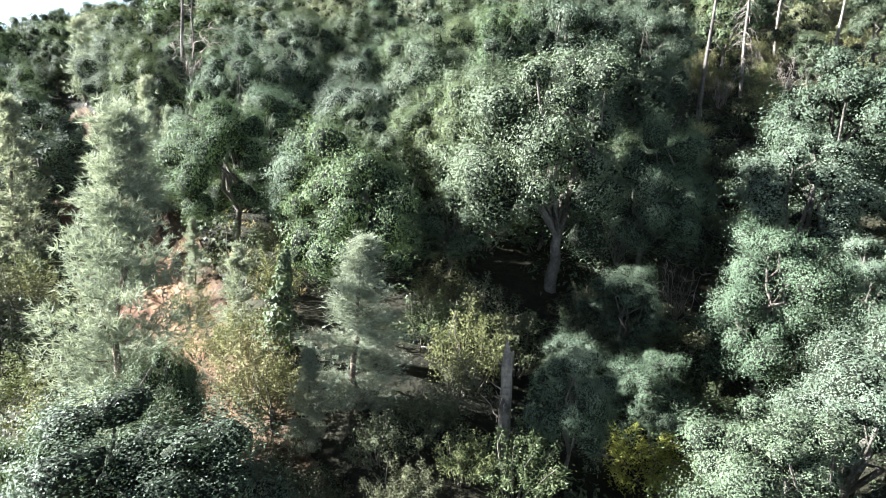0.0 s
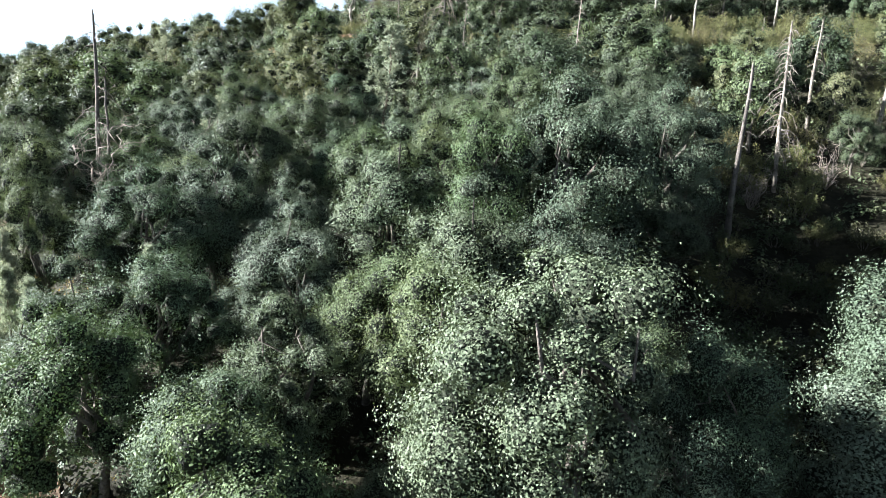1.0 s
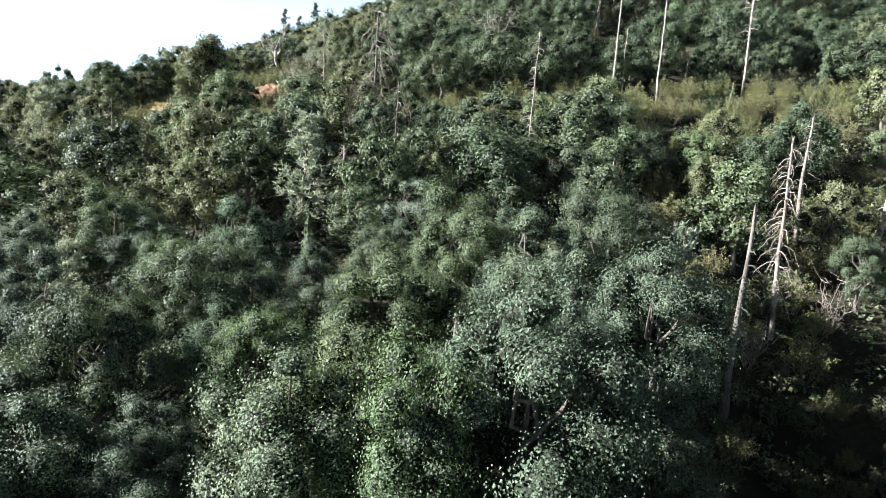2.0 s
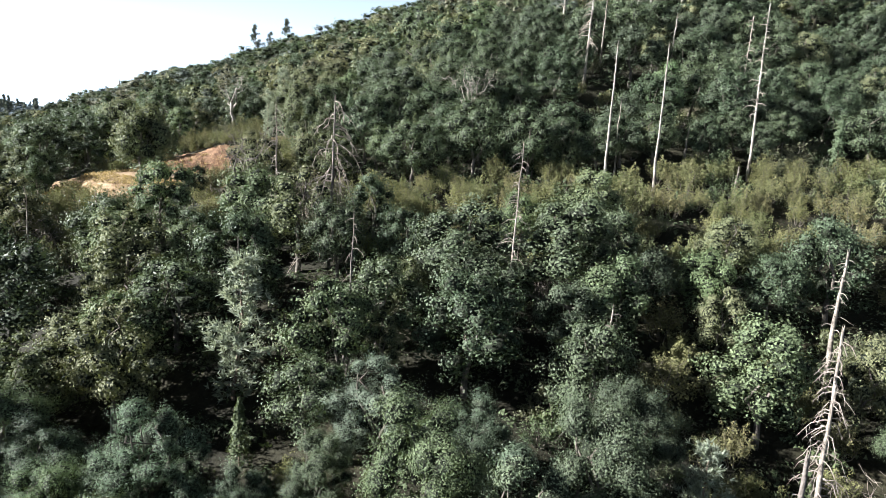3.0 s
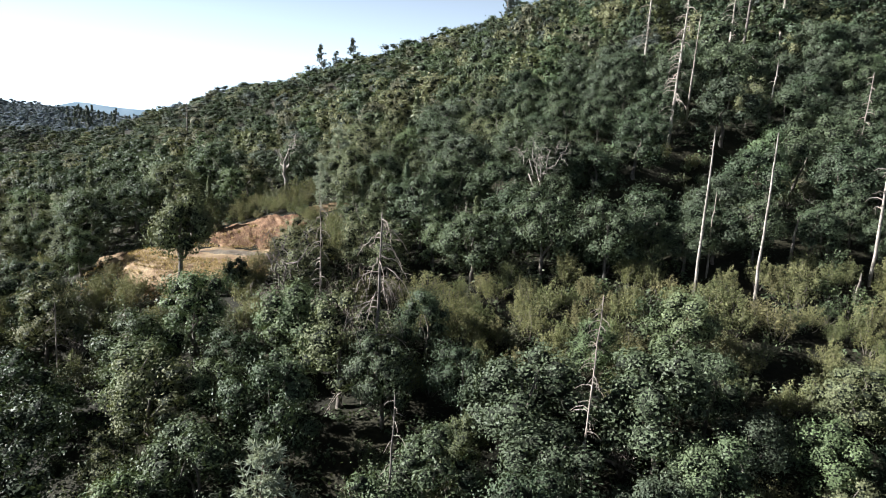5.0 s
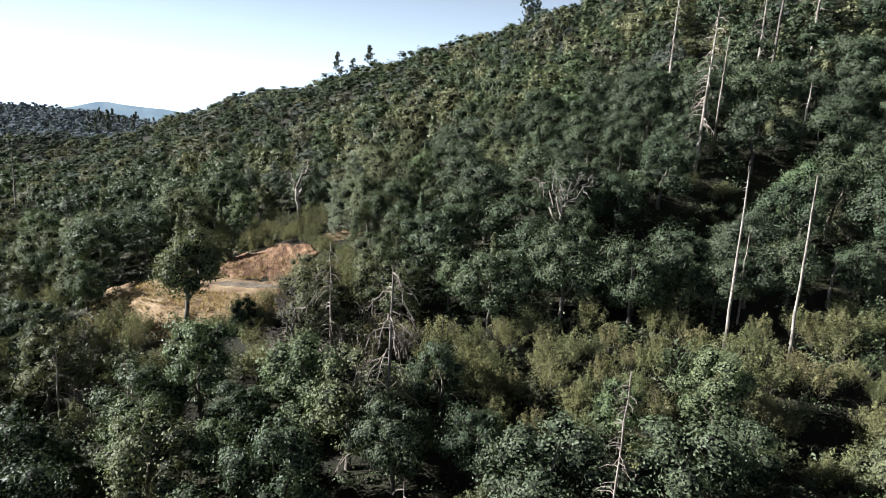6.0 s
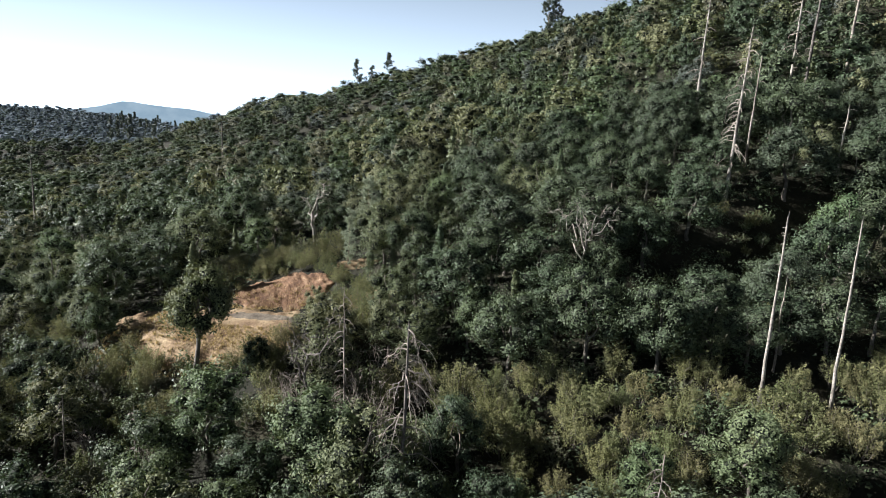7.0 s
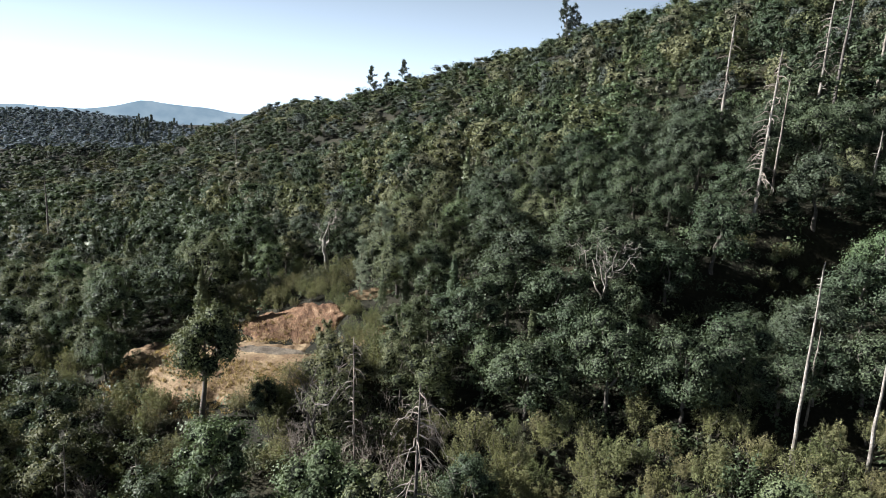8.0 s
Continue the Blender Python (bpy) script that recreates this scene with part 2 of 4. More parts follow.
PAD = (-20.0, 119.0, 10.5, 6.2, 45.3)


def road_gap(x, y):
    """Distance from the road's middle, positive on its uphill side."""
    best, side = np.full(np.shape(x), 1e9), np.zeros(np.shape(x))
    for (ax, ay), (bx, by) in zip(ROAD, ROAD[1:]):
        dx, dy = bx - ax, by - ay
        s = np.clip(((x - ax) * dx + (y - ay) * dy) / (dx * dx + dy * dy), 0, 1)
        px, py = x - ax - s * dx, y - ay - s * dy
        d = np.hypot(px, py)
        near = d < best
        best = np.where(near, d, best)
        side = np.where(near, np.sign(dx * py - dy * px), side)
    return best * -side


def gully_depth(x, y):
    deep = np.zeros(np.shape(x))
    for ax, ay, bx, by, depth, wide in GULLIES:
        dx, dy = bx - ax, by - ay
        s = np.clip(((x - ax) * dx + (y - ay) * dy) / (dx * dx + dy * dy), 0, 1)
        deep = np.maximum(deep, depth * np.exp(-((x - ax - s * dx) ** 2 + (y - ay - s * dy) ** 2) / wide ** 2))
    return deep


def ground(x, y):
    x, y = np.asarray(x, float), np.asarray(y, float)
    z = hills(x, y) - gully_depth(x, y)
    # levelled dirt pad with a cut bank behind it
    px, py, ax, ay, level = PAD
    r = np.hypot((x - px) / ax, (y - py) / ay)
    z = z + (level + 0.06 * (y - py) - z) * (1 - smooth(0.85, 1.15, r))
    z = z + 0.8 * np.exp(-((x + 15.5) / 5.5) ** 2 - ((y - 128.2) / 2.2) ** 2)
    # road bed and the cut bank beside it
    d = road_gap(x, y)
    z = z - 0.45 * (1 - smooth(1.8, 2.6, np.abs(d))) + 1.2 * smooth(2.1, 4.2, d) * (1 - smooth(5.0, 14.0, d))
    return z


def gz(x, y):
    return float(ground(np.array([x]), np.array([y]))[0])


# ---------------------------------------------------------------- mesh tools
def mesh_from(name, verts, tris, material, smooth_shade=False):
    verts, tris = np.asarray(verts, np.float32), np.asarray(tris, np.int32)
    k = tris.shape[1]
    me = bpy.data.meshes.new(name)
    me.vertices.add(len(verts))
    me.vertices.foreach_set("co", verts.ravel())
    me.loops.add(tris.size)
    me.loops.foreach_set("vertex_index", tris.ravel())
    me.polygons.add(len(tris))
    me.polygons.foreach_set("loop_start", np.arange(0, tris.size, k, dtype=np.int32))
    me.polygons.foreach_set("use_smooth", np.full(len(tris), smooth_shade))
    me.update(calc_edges=True)
    me.materials.append(material)
    return me


def part(name, me, parent, label=""):
    ob = new(name, me)
    ob.parent = parent
    return tagged(ob, label)


def unit(v):
    return v / np.maximum(np.linalg.norm(v, axis=-1, keepdims=True), 1e-9)


def leaves(rng, pts, nrm, size, thin=0.42):
    """One three-cornered leaf at each place, lying roughly across its normal."""
    n = len(pts)
    t = unit(np.cross(nrm, rng.normal(size=(n, 3))))
    b = unit(np.cross(nrm, t))
    s = (np.asarray(size) * rng.uniform(0.65, 1.35, n))[:, None]
    v = np.stack([pts + t * s * 0.62, pts - t * s * 0.38 + b * s * thin, pts - t * s * 0.38 - b * s * thin], 1)
    return v.reshape(-1, 3)


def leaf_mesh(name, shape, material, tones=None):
    """shape: loose leaves, or leaves and the shade-dark cores behind them."""
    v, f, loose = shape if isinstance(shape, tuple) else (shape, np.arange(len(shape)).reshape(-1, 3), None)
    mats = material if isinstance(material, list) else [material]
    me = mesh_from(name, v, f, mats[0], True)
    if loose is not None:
        for other in mats[1:] + [CROWN_SHADE]:
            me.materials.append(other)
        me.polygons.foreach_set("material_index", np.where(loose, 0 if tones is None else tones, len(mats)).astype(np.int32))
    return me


def round_mass(detail):
    bm = bmesh.new()
    bmesh.ops.create_icosphere(bm, subdivisions=detail, radius=1.0)
    bm.verts.ensure_lookup_table()
    v = np.array([x.co[:] for x in bm.verts])
    f = np.array([[x.index for x in t.verts] for t in bm.faces])
    bm.free()
    return v, f


MASS = {1: round_mass(1), 2: round_mass(2), 3: round_mass(3)}


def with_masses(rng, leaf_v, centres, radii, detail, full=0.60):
    """Leaves over lumpy shade-dark cores, one for each clump of the crown."""
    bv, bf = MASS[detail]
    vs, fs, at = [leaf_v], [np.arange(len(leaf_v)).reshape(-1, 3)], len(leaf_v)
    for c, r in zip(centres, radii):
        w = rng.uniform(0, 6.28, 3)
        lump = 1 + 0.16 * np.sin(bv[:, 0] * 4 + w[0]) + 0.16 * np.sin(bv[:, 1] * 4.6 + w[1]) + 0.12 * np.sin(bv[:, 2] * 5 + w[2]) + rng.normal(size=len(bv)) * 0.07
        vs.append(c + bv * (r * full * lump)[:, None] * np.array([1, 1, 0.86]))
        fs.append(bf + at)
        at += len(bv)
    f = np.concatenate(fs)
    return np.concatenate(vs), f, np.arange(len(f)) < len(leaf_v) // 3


def tube(path, radii, sides=6):
    """A tapered round bar along a path: its corners and quads."""
    path = np.asarray(path, float)
    way = unit(np.gradient(path, axis=0))
    ref = np.where(np.abs(way[:, 2:3]) > 0.9, np.array([[1.0, 0, 0]]), np.array([[0, 0, 1.0]]))
    a = unit(np.cross(way, ref))
    b = np.cross(way, a)
    ang = np.arange(sides) * 2 * math.pi / sides
    ring = np.cos(ang)[None, :, None] * a[:, None] + np.sin(ang)[None, :, None] * b[:, None]
    v = path[:, None] + ring * np.asarray(radii)[:, None, None]
    n = len(path)
    i = np.arange(n - 1)[:, None] * sides
    k = np.arange(sides)[None]
    k2 = (k + 1) % sides
    q = np.stack([i + k, i + k2, i + sides + k2, i + sides + k], -1).reshape(-1, 4)
    return v.reshape(-1, 3), q


def tubes(items, sides=6):
    vs, qs, at = [], [], 0
    for path, radii in items:
        v, q = tube(path, radii, sides)
        vs.append(v)
        qs.append(q + at)
        at += len(v)
    return np.concatenate(vs), np.concatenate(qs)


def bent(rng, a, b, n=6, wobble=0.08, sag=0.0):
    a, b = np.asarray(a, float), np.asarray(b, float)
    s = np.linspace(0, 1, n)[:, None]
    p = a + (b - a) * s
    p[:, 2:3] -= sag * 4 * s * (s - 0.5) * (s > 0.5) if sag else 0
    w = rng.normal(size=(n, 3)) * wobble * np.linalg.norm(b - a)
    w[0] = w[-1] = 0
    return p + w


# ---------------------------------------------------------------- plants, each built once at a nominal size
def oak_shape(seed, count, size, height=10.0, spread=3.6, lobes=14, low=0.06, clumps=20, detail=2, ruffle=0.42, lump=(0.29, 0.48), reach=(0.44, 0.78)):
    """Leaves of an uneven oak crown made of many clumps, and the trunk and limbs under it."""
    rng = np.random.default_rng(seed)
    spread = spread * rng.uniform(0.84, 1.04)
    mid = np.array([rng.normal() * 0.35, rng.normal() * 0.35, height * (0.5 + low / 2)])
    rz = height * (1 - low) / 2
    golden = math.pi * (3 - math.sqrt(5))
    tips, radii, ways = [], [], []
    for k in range(lobes):
        up = 0.97 - 1.80 * (k + 0.3) / lobes
        a = golden * k + rng.normal() * 0.4 + seed
        flat = max(0.62 if up < 0 else 0.0, math.sqrt(1 - up * up)) * (1.04 - 0.26 * max(up, 0.0))
        d = np.array([math.cos(a) * flat, math.sin(a) * flat, up])
        lr = rng.uniform(*lump) * spread * (1.0 - 0.18 * max(up, 0.0))
        tips.append(mid + d * np.array([spread, spread, rz]) * rng.uniform(*reach))
        radii.append(lr)
        ways.append(d)
    tips, radii, ways = np.array(tips), np.array(radii), np.array(ways)
    tips[:, 2] = np.minimum(tips[:, 2], height - radii * 0.85)
    share = radii ** 2 / (radii ** 2).sum()

    def outside(p, own):
        gap = np.linalg.norm((p[:, None] - tips[None]) / np.array([1, 1, 0.9]), axis=2) / radii[None]
        gap[np.arange(len(p)), own] = 9.0
        return gap.min(1) > 0.80

    # sprigs: small tufts of leaves on the outer side of each clump, none buried inside another
    tufts = int(lobes * clumps * 2.2)
    own = rng.choice(lobes, tufts, p=share)
    cd = unit(rng.normal(size=(tufts, 3)) + ways[own] * 0.65 + np.array([0, 0, 0.2]))
    wave = rng.uniform(0, 6.28, (lobes, 3))[own]
    uneven = 1 + 0.20 * np.sin(cd[:, 0] * 5.2 + wave[:, 0]) + 0.20 * np.sin(cd[:, 1] * 5.6 + wave[:, 1]) + 0.16 * np.sin(cd[:, 2] * 6.0 + wave[:, 2])
    stretch = np.where(rng.random(tufts) < 0.10, rng.uniform(1.15, 1.5, tufts), rng.uniform(0.76, 1.16, tufts))
    squash = rng.uniform(0.62, 1.2, (lobes, 3))[own]
    cc = tips[own] + cd * squash * (radii[own] * stretch * uneven)[:, None]
    keep = outside(cc, own)
    own, cd, cc = own[keep], cd[keep], cc[keep]
    per = max(2, int(round(count * 0.8 / len(cc))))
    lr = np.repeat(radii[own], per)[:, None]
    p1 = np.repeat(cc, per, 0) + rng.normal(size=(len(cc) * per, 3)) * lr * np.array([0.19, 0.19, 0.13])
    n1 = unit(np.repeat(cd, per, 0) * 0.95 + np.array([0, 0, 0.15]) + rng.normal(size=p1.shape) * ruffle)
    # an inner layer that closes the gaps
    fill = int(count * 0.5)
    own = rng.choice(lobes, fill, p=share)
    fd = unit(rng.normal(size=(fill, 3)) + ways[own] * 0.4)
    p2 = tips[own] + fd * (radii[own] * rng.uniform(0.68, 0.9, fill))[:, None] * np.array([1, 1, 0.9])
    keep = outside(p2, own)
    p2, n2 = p2[keep], unit(fd[keep] + rng.normal(size=(int(keep.sum()), 3)) * ruffle)
    pts, nrm = np.concatenate([p1, p2]), np.concatenate([n1, n2])
    sizes = np.concatenate([np.full(len(p1), size), np.full(len(p2), size * 1.25)])
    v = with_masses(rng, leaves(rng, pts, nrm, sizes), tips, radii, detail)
    fork = np.array([rng.normal() * 0.15, rng.normal() * 0.15, height * max(low, 0.22)])
    trunk = (bent(rng, (0, 0, -0.6), fork, 6, 0.015), np.linspace(0.26, 0.17, 6))
    limbs = []
    for c in tips[:6]:
        limbs.append((bent(rng, fork - np.array([0, 0, 0.15]), c + unit(c - fork) * 0.4, 6, 0.07), np.linspace(0.15, 0.03, 6)))
    return v, trunk, limbs


def plant_copyable(kind, crown_name, leaf_v, leaf_mat, trunk, limbs, bark, sides=7):
    """An Empty at the plant's foot with a trunk, limbs and a crown."""
    ob = new(kind)
    part("trunk", mesh_from("trunk", *tube(*trunk, sides), bark, True), ob)
    for limb in limbs:
        part("limb", mesh_from("limb", *tube(*limb, 5), bark, True), ob)
    part(crown_name, leaf_mesh(crown_name, leaf_v, leaf_mat), ob)
    return ob


def pine_shape(seed, count, height=9.0, spread=1.9, wisp=0.40, fat=0.04, n=84, cone=0.62):
    """A young gray pine: upswept thin branches with loose sprays of long needles."""
    rng = np.random.default_rng(seed)
    trunk = (bent(rng, (0, 0, -0.5), (rng.normal() * 0.25, rng.normal() * 0.25, height), 9, 0.008), np.linspace(0.12, 0.02, 9))
    core = trunk[0]
    limbs, pts, way = [], [], []
    for k in range(n):
        s = 0.07 + 0.92 * (k + rng.uniform(0, 1)) / n
        base = np.array([np.interp(s, np.linspace(0, 1, 9), core[:, i]) for i in range(3)])
        reach = spread * min(1.0, 0.55 + 1.6 * s) * (1.08 - s) ** cone * rng.uniform(0.5, 1.15)
        a = rng.uniform(0, 2 * math.pi)
        tip = base + np.array([math.cos(a) * reach, math.sin(a) * reach, reach * rng.uniform(0.2, 0.7)])
        limbs.append((bent(rng, base, tip, 4, 0.05), np.linspace(0.026, 0.008, 4)))
        tuft = max(2, count // (n * 9))
        s2 = rng.uniform(0.15, 1.05, tuft)[:, None]
        c = np.repeat(base + (tip - base) * s2 + rng.normal(size=(tuft, 3)) * 0.16, 9, 0)
        pts.append(c)
        way.append(unit(rng.normal(size=c.shape) * 0.85 + unit(tip - base) + np.array([0, 0, 0.35])))
    pts, way = np.concatenate(pts), np.concatenate(way)
    side = unit(np.cross(way, rng.normal(size=way.shape)))
    ln = rng.uniform(0.7, 1.3, (len(pts), 1)) * wisp
    v = np.stack([pts - side * fat, pts + side * fat, pts + way * ln], 1).reshape(-1, 3)
    return v, trunk, limbs


def cone_shape(seed, count, height=6.0, spread=1.5, size=0.2):
    """A small dense conifer, pointed, with drooping tiers."""
    rng = np.random.default_rng(seed)
    n = count
    s = rng.uniform(0, 1, n) ** 0.7
    tier = 0.82 + 0.18 * np.sin(s * 34 + rng.uniform(0, 6))
    a = rng.uniform(0, 2 * math.pi, n)
    lump = 0.78 + 0.3 * np.sin(a * 3 + s * 9 + seed) * np.sin(a * 5 - s * 13)
    r = (0.12 + spread * (1 - s) ** 0.8) * tier * lump * rng.uniform(0.55, 1.05, n)
    p = np.stack([np.cos(a) * r, np.sin(a) * r, 0.35 + s * (height - 0.35) - 0.12 * r], 1)
    nr = unit(np.stack([np.cos(a), np.sin(a), np.full(n, 0.6)], 1) + rng.normal(size=(n, 3)) * 0.6)
    v = leaves(rng, p, nr, np.full(n, size))
    trunk = (bent(rng, (0, 0, -0.4), (0, 0, height * 0.97), 6, 0.01), np.linspace(0.10, 0.015, 6))
    limbs = [(bent(rng, (0, 0, z), (math.cos(q) * 1.0 * spread * (1 - z / height), math.sin(q) * spread * (1 - z / height), z - 0.1), 3, 0.03), (0.03, 0.02, 0.01))
             for z, q in zip(np.linspace(0.8, height * 0.7, 5), rng.uniform(0, 6.28, 5))]
    return v, trunk, limbs


def brush_shape(seed, count, size, height=3.0, spread=1.5, upright=0.6, thin=0.3):
    """Chaparral: many upright leafy stems of uneven length from one root."""
    rng = np.random.default_rng(seed)
    stems = 34
    pts, nrm, limbs = [], [], []
    for k in range(stems):
        a, r = rng.uniform(0, 2 * math.pi), math.sqrt(rng.uniform(0.02, 1)) * spread
        top = height * rng.uniform(0.6, 1.05) * (1 - 0.45 * (r / spread) ** 2)
        foot = np.array([math.cos(a) * r * 0.25, math.sin(a) * r * 0.25, -0.1])
        tip = np.array([math.cos(a) * r, math.sin(a) * r, top])
        path = bent(rng, foot, tip, 5, 0.05)
        if k < 9:
            limbs.append((path, np.linspace(0.045, 0.012, 5)))
        per = max(4, count // stems)
        s = rng.uniform(0.28, 1.04, per) ** 0.7
        c = np.stack([np.interp(s, np.linspace(0, 1, 5), path[:, i]) for i in range(3)], 1)
        out = rng.normal(size=(per, 3)) * np.array([1, 1, upright]) * (0.24 * (1.3 - s[:, None] * 0.95))
        pts.append(c + out)
        nrm.append(unit(out + np.array([0, 0, 0.35]) + rng.normal(size=(per, 3)) * 0.25))
    v = leaves(rng, np.concatenate(pts), np.concatenate(nrm), np.full(sum(map(len, pts)), size), thin)
    return v, limbs


def brush_copyable(kind, v, limbs, leaf_mat):
    ob = new(kind)
    part("stem", mesh_from("stem", *tubes(limbs, 4), BARK, True), ob)
    part("foliage", leaf_mesh("foliage", v, leaf_mat), ob)
    return ob


def snag(x, y, height, girth, wood, label, seed, branches=14, lean=(0.0, 0.0), branch=(0.8, 2.0), droop=0.5, low=0.35, twigs=0, sink=0.6, taper=0.66, thick=1.0):
    """A standing dead trunk with a broken top; each bare branch is a part of its own."""
    rng = np.random.default_rng(seed)
    ob = new("dead_tree")
    ob.location = (x, y, gz(x, y))
    n = 12
    s = np.linspace(0, 1, n)
    path = np.stack([lean[0] * height * s + np.cumsum(rng.normal(size=n)) * 0.035, lean[1] * height * s + np.cumsum(rng.normal(size=n)) * 0.035,
                     -sink + (height + sink) * s], 1)
    v, q = tube(path, girth / 2 * (1.0 - taper * s) * rng.uniform(0.92, 1.08, n), 9)
    v[-9:, 2] += rng.uniform(-0.35, 0.45, 9)
    part("trunk", mesh_from("trunk", v, q, wood, True), ob)
    for k in range(branches):
        h = low + (0.98 - low) * (k + rng.uniform(0, 0.9)) / branches
        base = np.array([np.interp(h, s, path[:, i]) for i in range(3)])
        a = rng.uniform(0, 2 * math.pi)
        ln = rng.uniform(*branch) * (1.2 - 0.75 * h)
        m = 6
        u = np.linspace(0, 1, m)
        p = base + np.stack([np.cos(a) * ln * u, np.sin(a) * ln * u, ln * (0.28 * u - droop * 1.5 * u ** 2.2)], 1) + rng.normal(size=(m, 3)) * 0.04 * ln
        p[0] = base
        items = [(p, np.linspace(0.034, 0.009, m) * (0.7 + girth) * thick)]
        for _ in range(twigs):
            w = rng.uniform(0.3, 0.95)
            c = np.array([np.interp(w, u, p[:, i]) for i in range(3)])
            e = c + np.array([rng.normal() * 0.35, rng.normal() * 0.35, rng.uniform(-0.8, 0.15)]) * ln * 0.45
            items.append((bent(rng, c, e, 4, 0.08), np.linspace(0.014, 0.006, 4) * thick))
        limb = part("branch", mesh_from("branch", *tube(*items[0], 5), wood if twigs == 0 else TWIG, True), ob)
        if twigs:
            part("twig", mesh_from("twig", *tubes(items[1:], 4), TWIG, True), limb)
    TAKEN.append((x, y, 0.7))
    return tagged(ob, label, "dead tree", "standing dead trees")


def dead_oak(x, y, height, girth, wood, label, seed, open_out=0.5, forks=5):
    """A leafless oak: a crooked trunk that forks into bent limbs, each with its own twigs."""
    rng = np.random.default_rng(seed)
    ob = new("dead_tree")
    ob.location = (x, y, gz(x, y))
    fork = np.array([rng.normal() * 0.2, rng.normal() * 0.2, height * 0.48])
    trunk = bent(rng, (0, 0, -0.5), fork, 8, 0.03)
    part("trunk", mesh_from("trunk", *tube(trunk, np.linspace(girth / 2, girth * 0.34, 8), 9), wood, True), ob)
    for k in range(forks):
        a = 2 * math.pi * (k + rng.uniform(0, 0.6)) / forks
        foot = trunk[-1 - int(rng.integers(0, 3))] if k else trunk[-1]
        up = height * rng.uniform(0.30, 0.52)
        out = up * open_out * rng.uniform(0.7, 1.5)
        limb = bent(rng, foot, foot + np.array([math.cos(a) * out, math.sin(a) * out, up]), 8, 0.07)
        bough = part("limb", mesh_from("limb", *tube(limb, np.linspace(girth * 0.27, 0.03, 8), 7), wood, True), ob)
        for _ in range(7):
            c = limb[int(rng.integers(2, 8))]
            ln = rng.uniform(0.6, 1.7)
            way = unit(rng.normal(size=3) * np.array([1, 1, 0.5]) + np.array([math.cos(a), math.sin(a), 0.5]) * 0.6)
            twig = bent(rng, c, c + way * ln, 5, 0.11)
            items = [(twig, np.linspace(0.036, 0.012, 5))]
            for _ in range(3):
                d = twig[int(rng.integers(2, 5))]
                items.append((bent(rng, d, d + rng.normal(size=3) * 0.4 + way * 0.3, 4, 0.1), np.linspace(0.016, 0.008, 4)))
            part("twig", mesh_from("twig", *tubes(items, 5), wood, True), bough)
    TAKEN.append((x, y, 0.9))
    return tagged(ob, label, "dead tree", "standing dead trees")


# ---------------------------------------------------------------- ground, road, cleared pad
def spaced(lo, hi, step, reach, grow=1.16):
    mid = list(np.arange(lo, hi + step / 2, step))
    a, s, left = lo, step, []
    while a > -reach:
        s *= grow
        a -= s
        left.append(a)
    b, s, right = hi, step, []
    while b < reach:
        s *= grow
        b += s
        right.append(b)
    return np.array(left[::-1] + mid + right)


def grid_quads(n, m):
    i, j = np.meshgrid(np.arange(n - 1), np.arange(m - 1), indexing="ij")
    a = i * m + j
    return np.stack([a, a + m, a + m + 1, a + 1], -1).reshape(-1, 4)


def build_ground():
    xs, ys = spaced(-70, 70, 1.25, 4700), spaced(0, 160, 1.25, 4700)
    x, y = np.meshgrid(xs, ys, indexing="ij")
    z = ground(x, y)
    rough = np.array([noise.noise((px * 0.35, py * 0.35, 0.0)) + 0.5 * noise.noise((px * 0.9, py * 0.9, 3.0)) for px, py in zip(x.ravel(), y.ravel())]).reshape(x.shape)
    near = (np.abs(x) < 140) & (y > -40) & (y < 300)
    calm = ((road_gap(x, y) > -3.0) & (road_gap(x, y) < 4.6)) | (np.hypot((x - PAD[0]) / PAD[2], (y - PAD[1]) / PAD[3]) < 1.2)
    z = z + np.where(near & ~calm, 0.28 * rough, 0) - np.where(calm, 0.32, 0)
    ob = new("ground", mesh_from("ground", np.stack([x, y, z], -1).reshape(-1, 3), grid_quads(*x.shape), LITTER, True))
    tagged(ob, "steep forest floor of brown leaf litter and dry grass, darkened for shade", "ground", kind="structure")


def rough_at(x, y, f, seed):
    return np.array([noise.noise((px * f, py * f, seed)) for px, py in zip(np.ravel(x), np.ravel(y))]).reshape(np.shape(x))


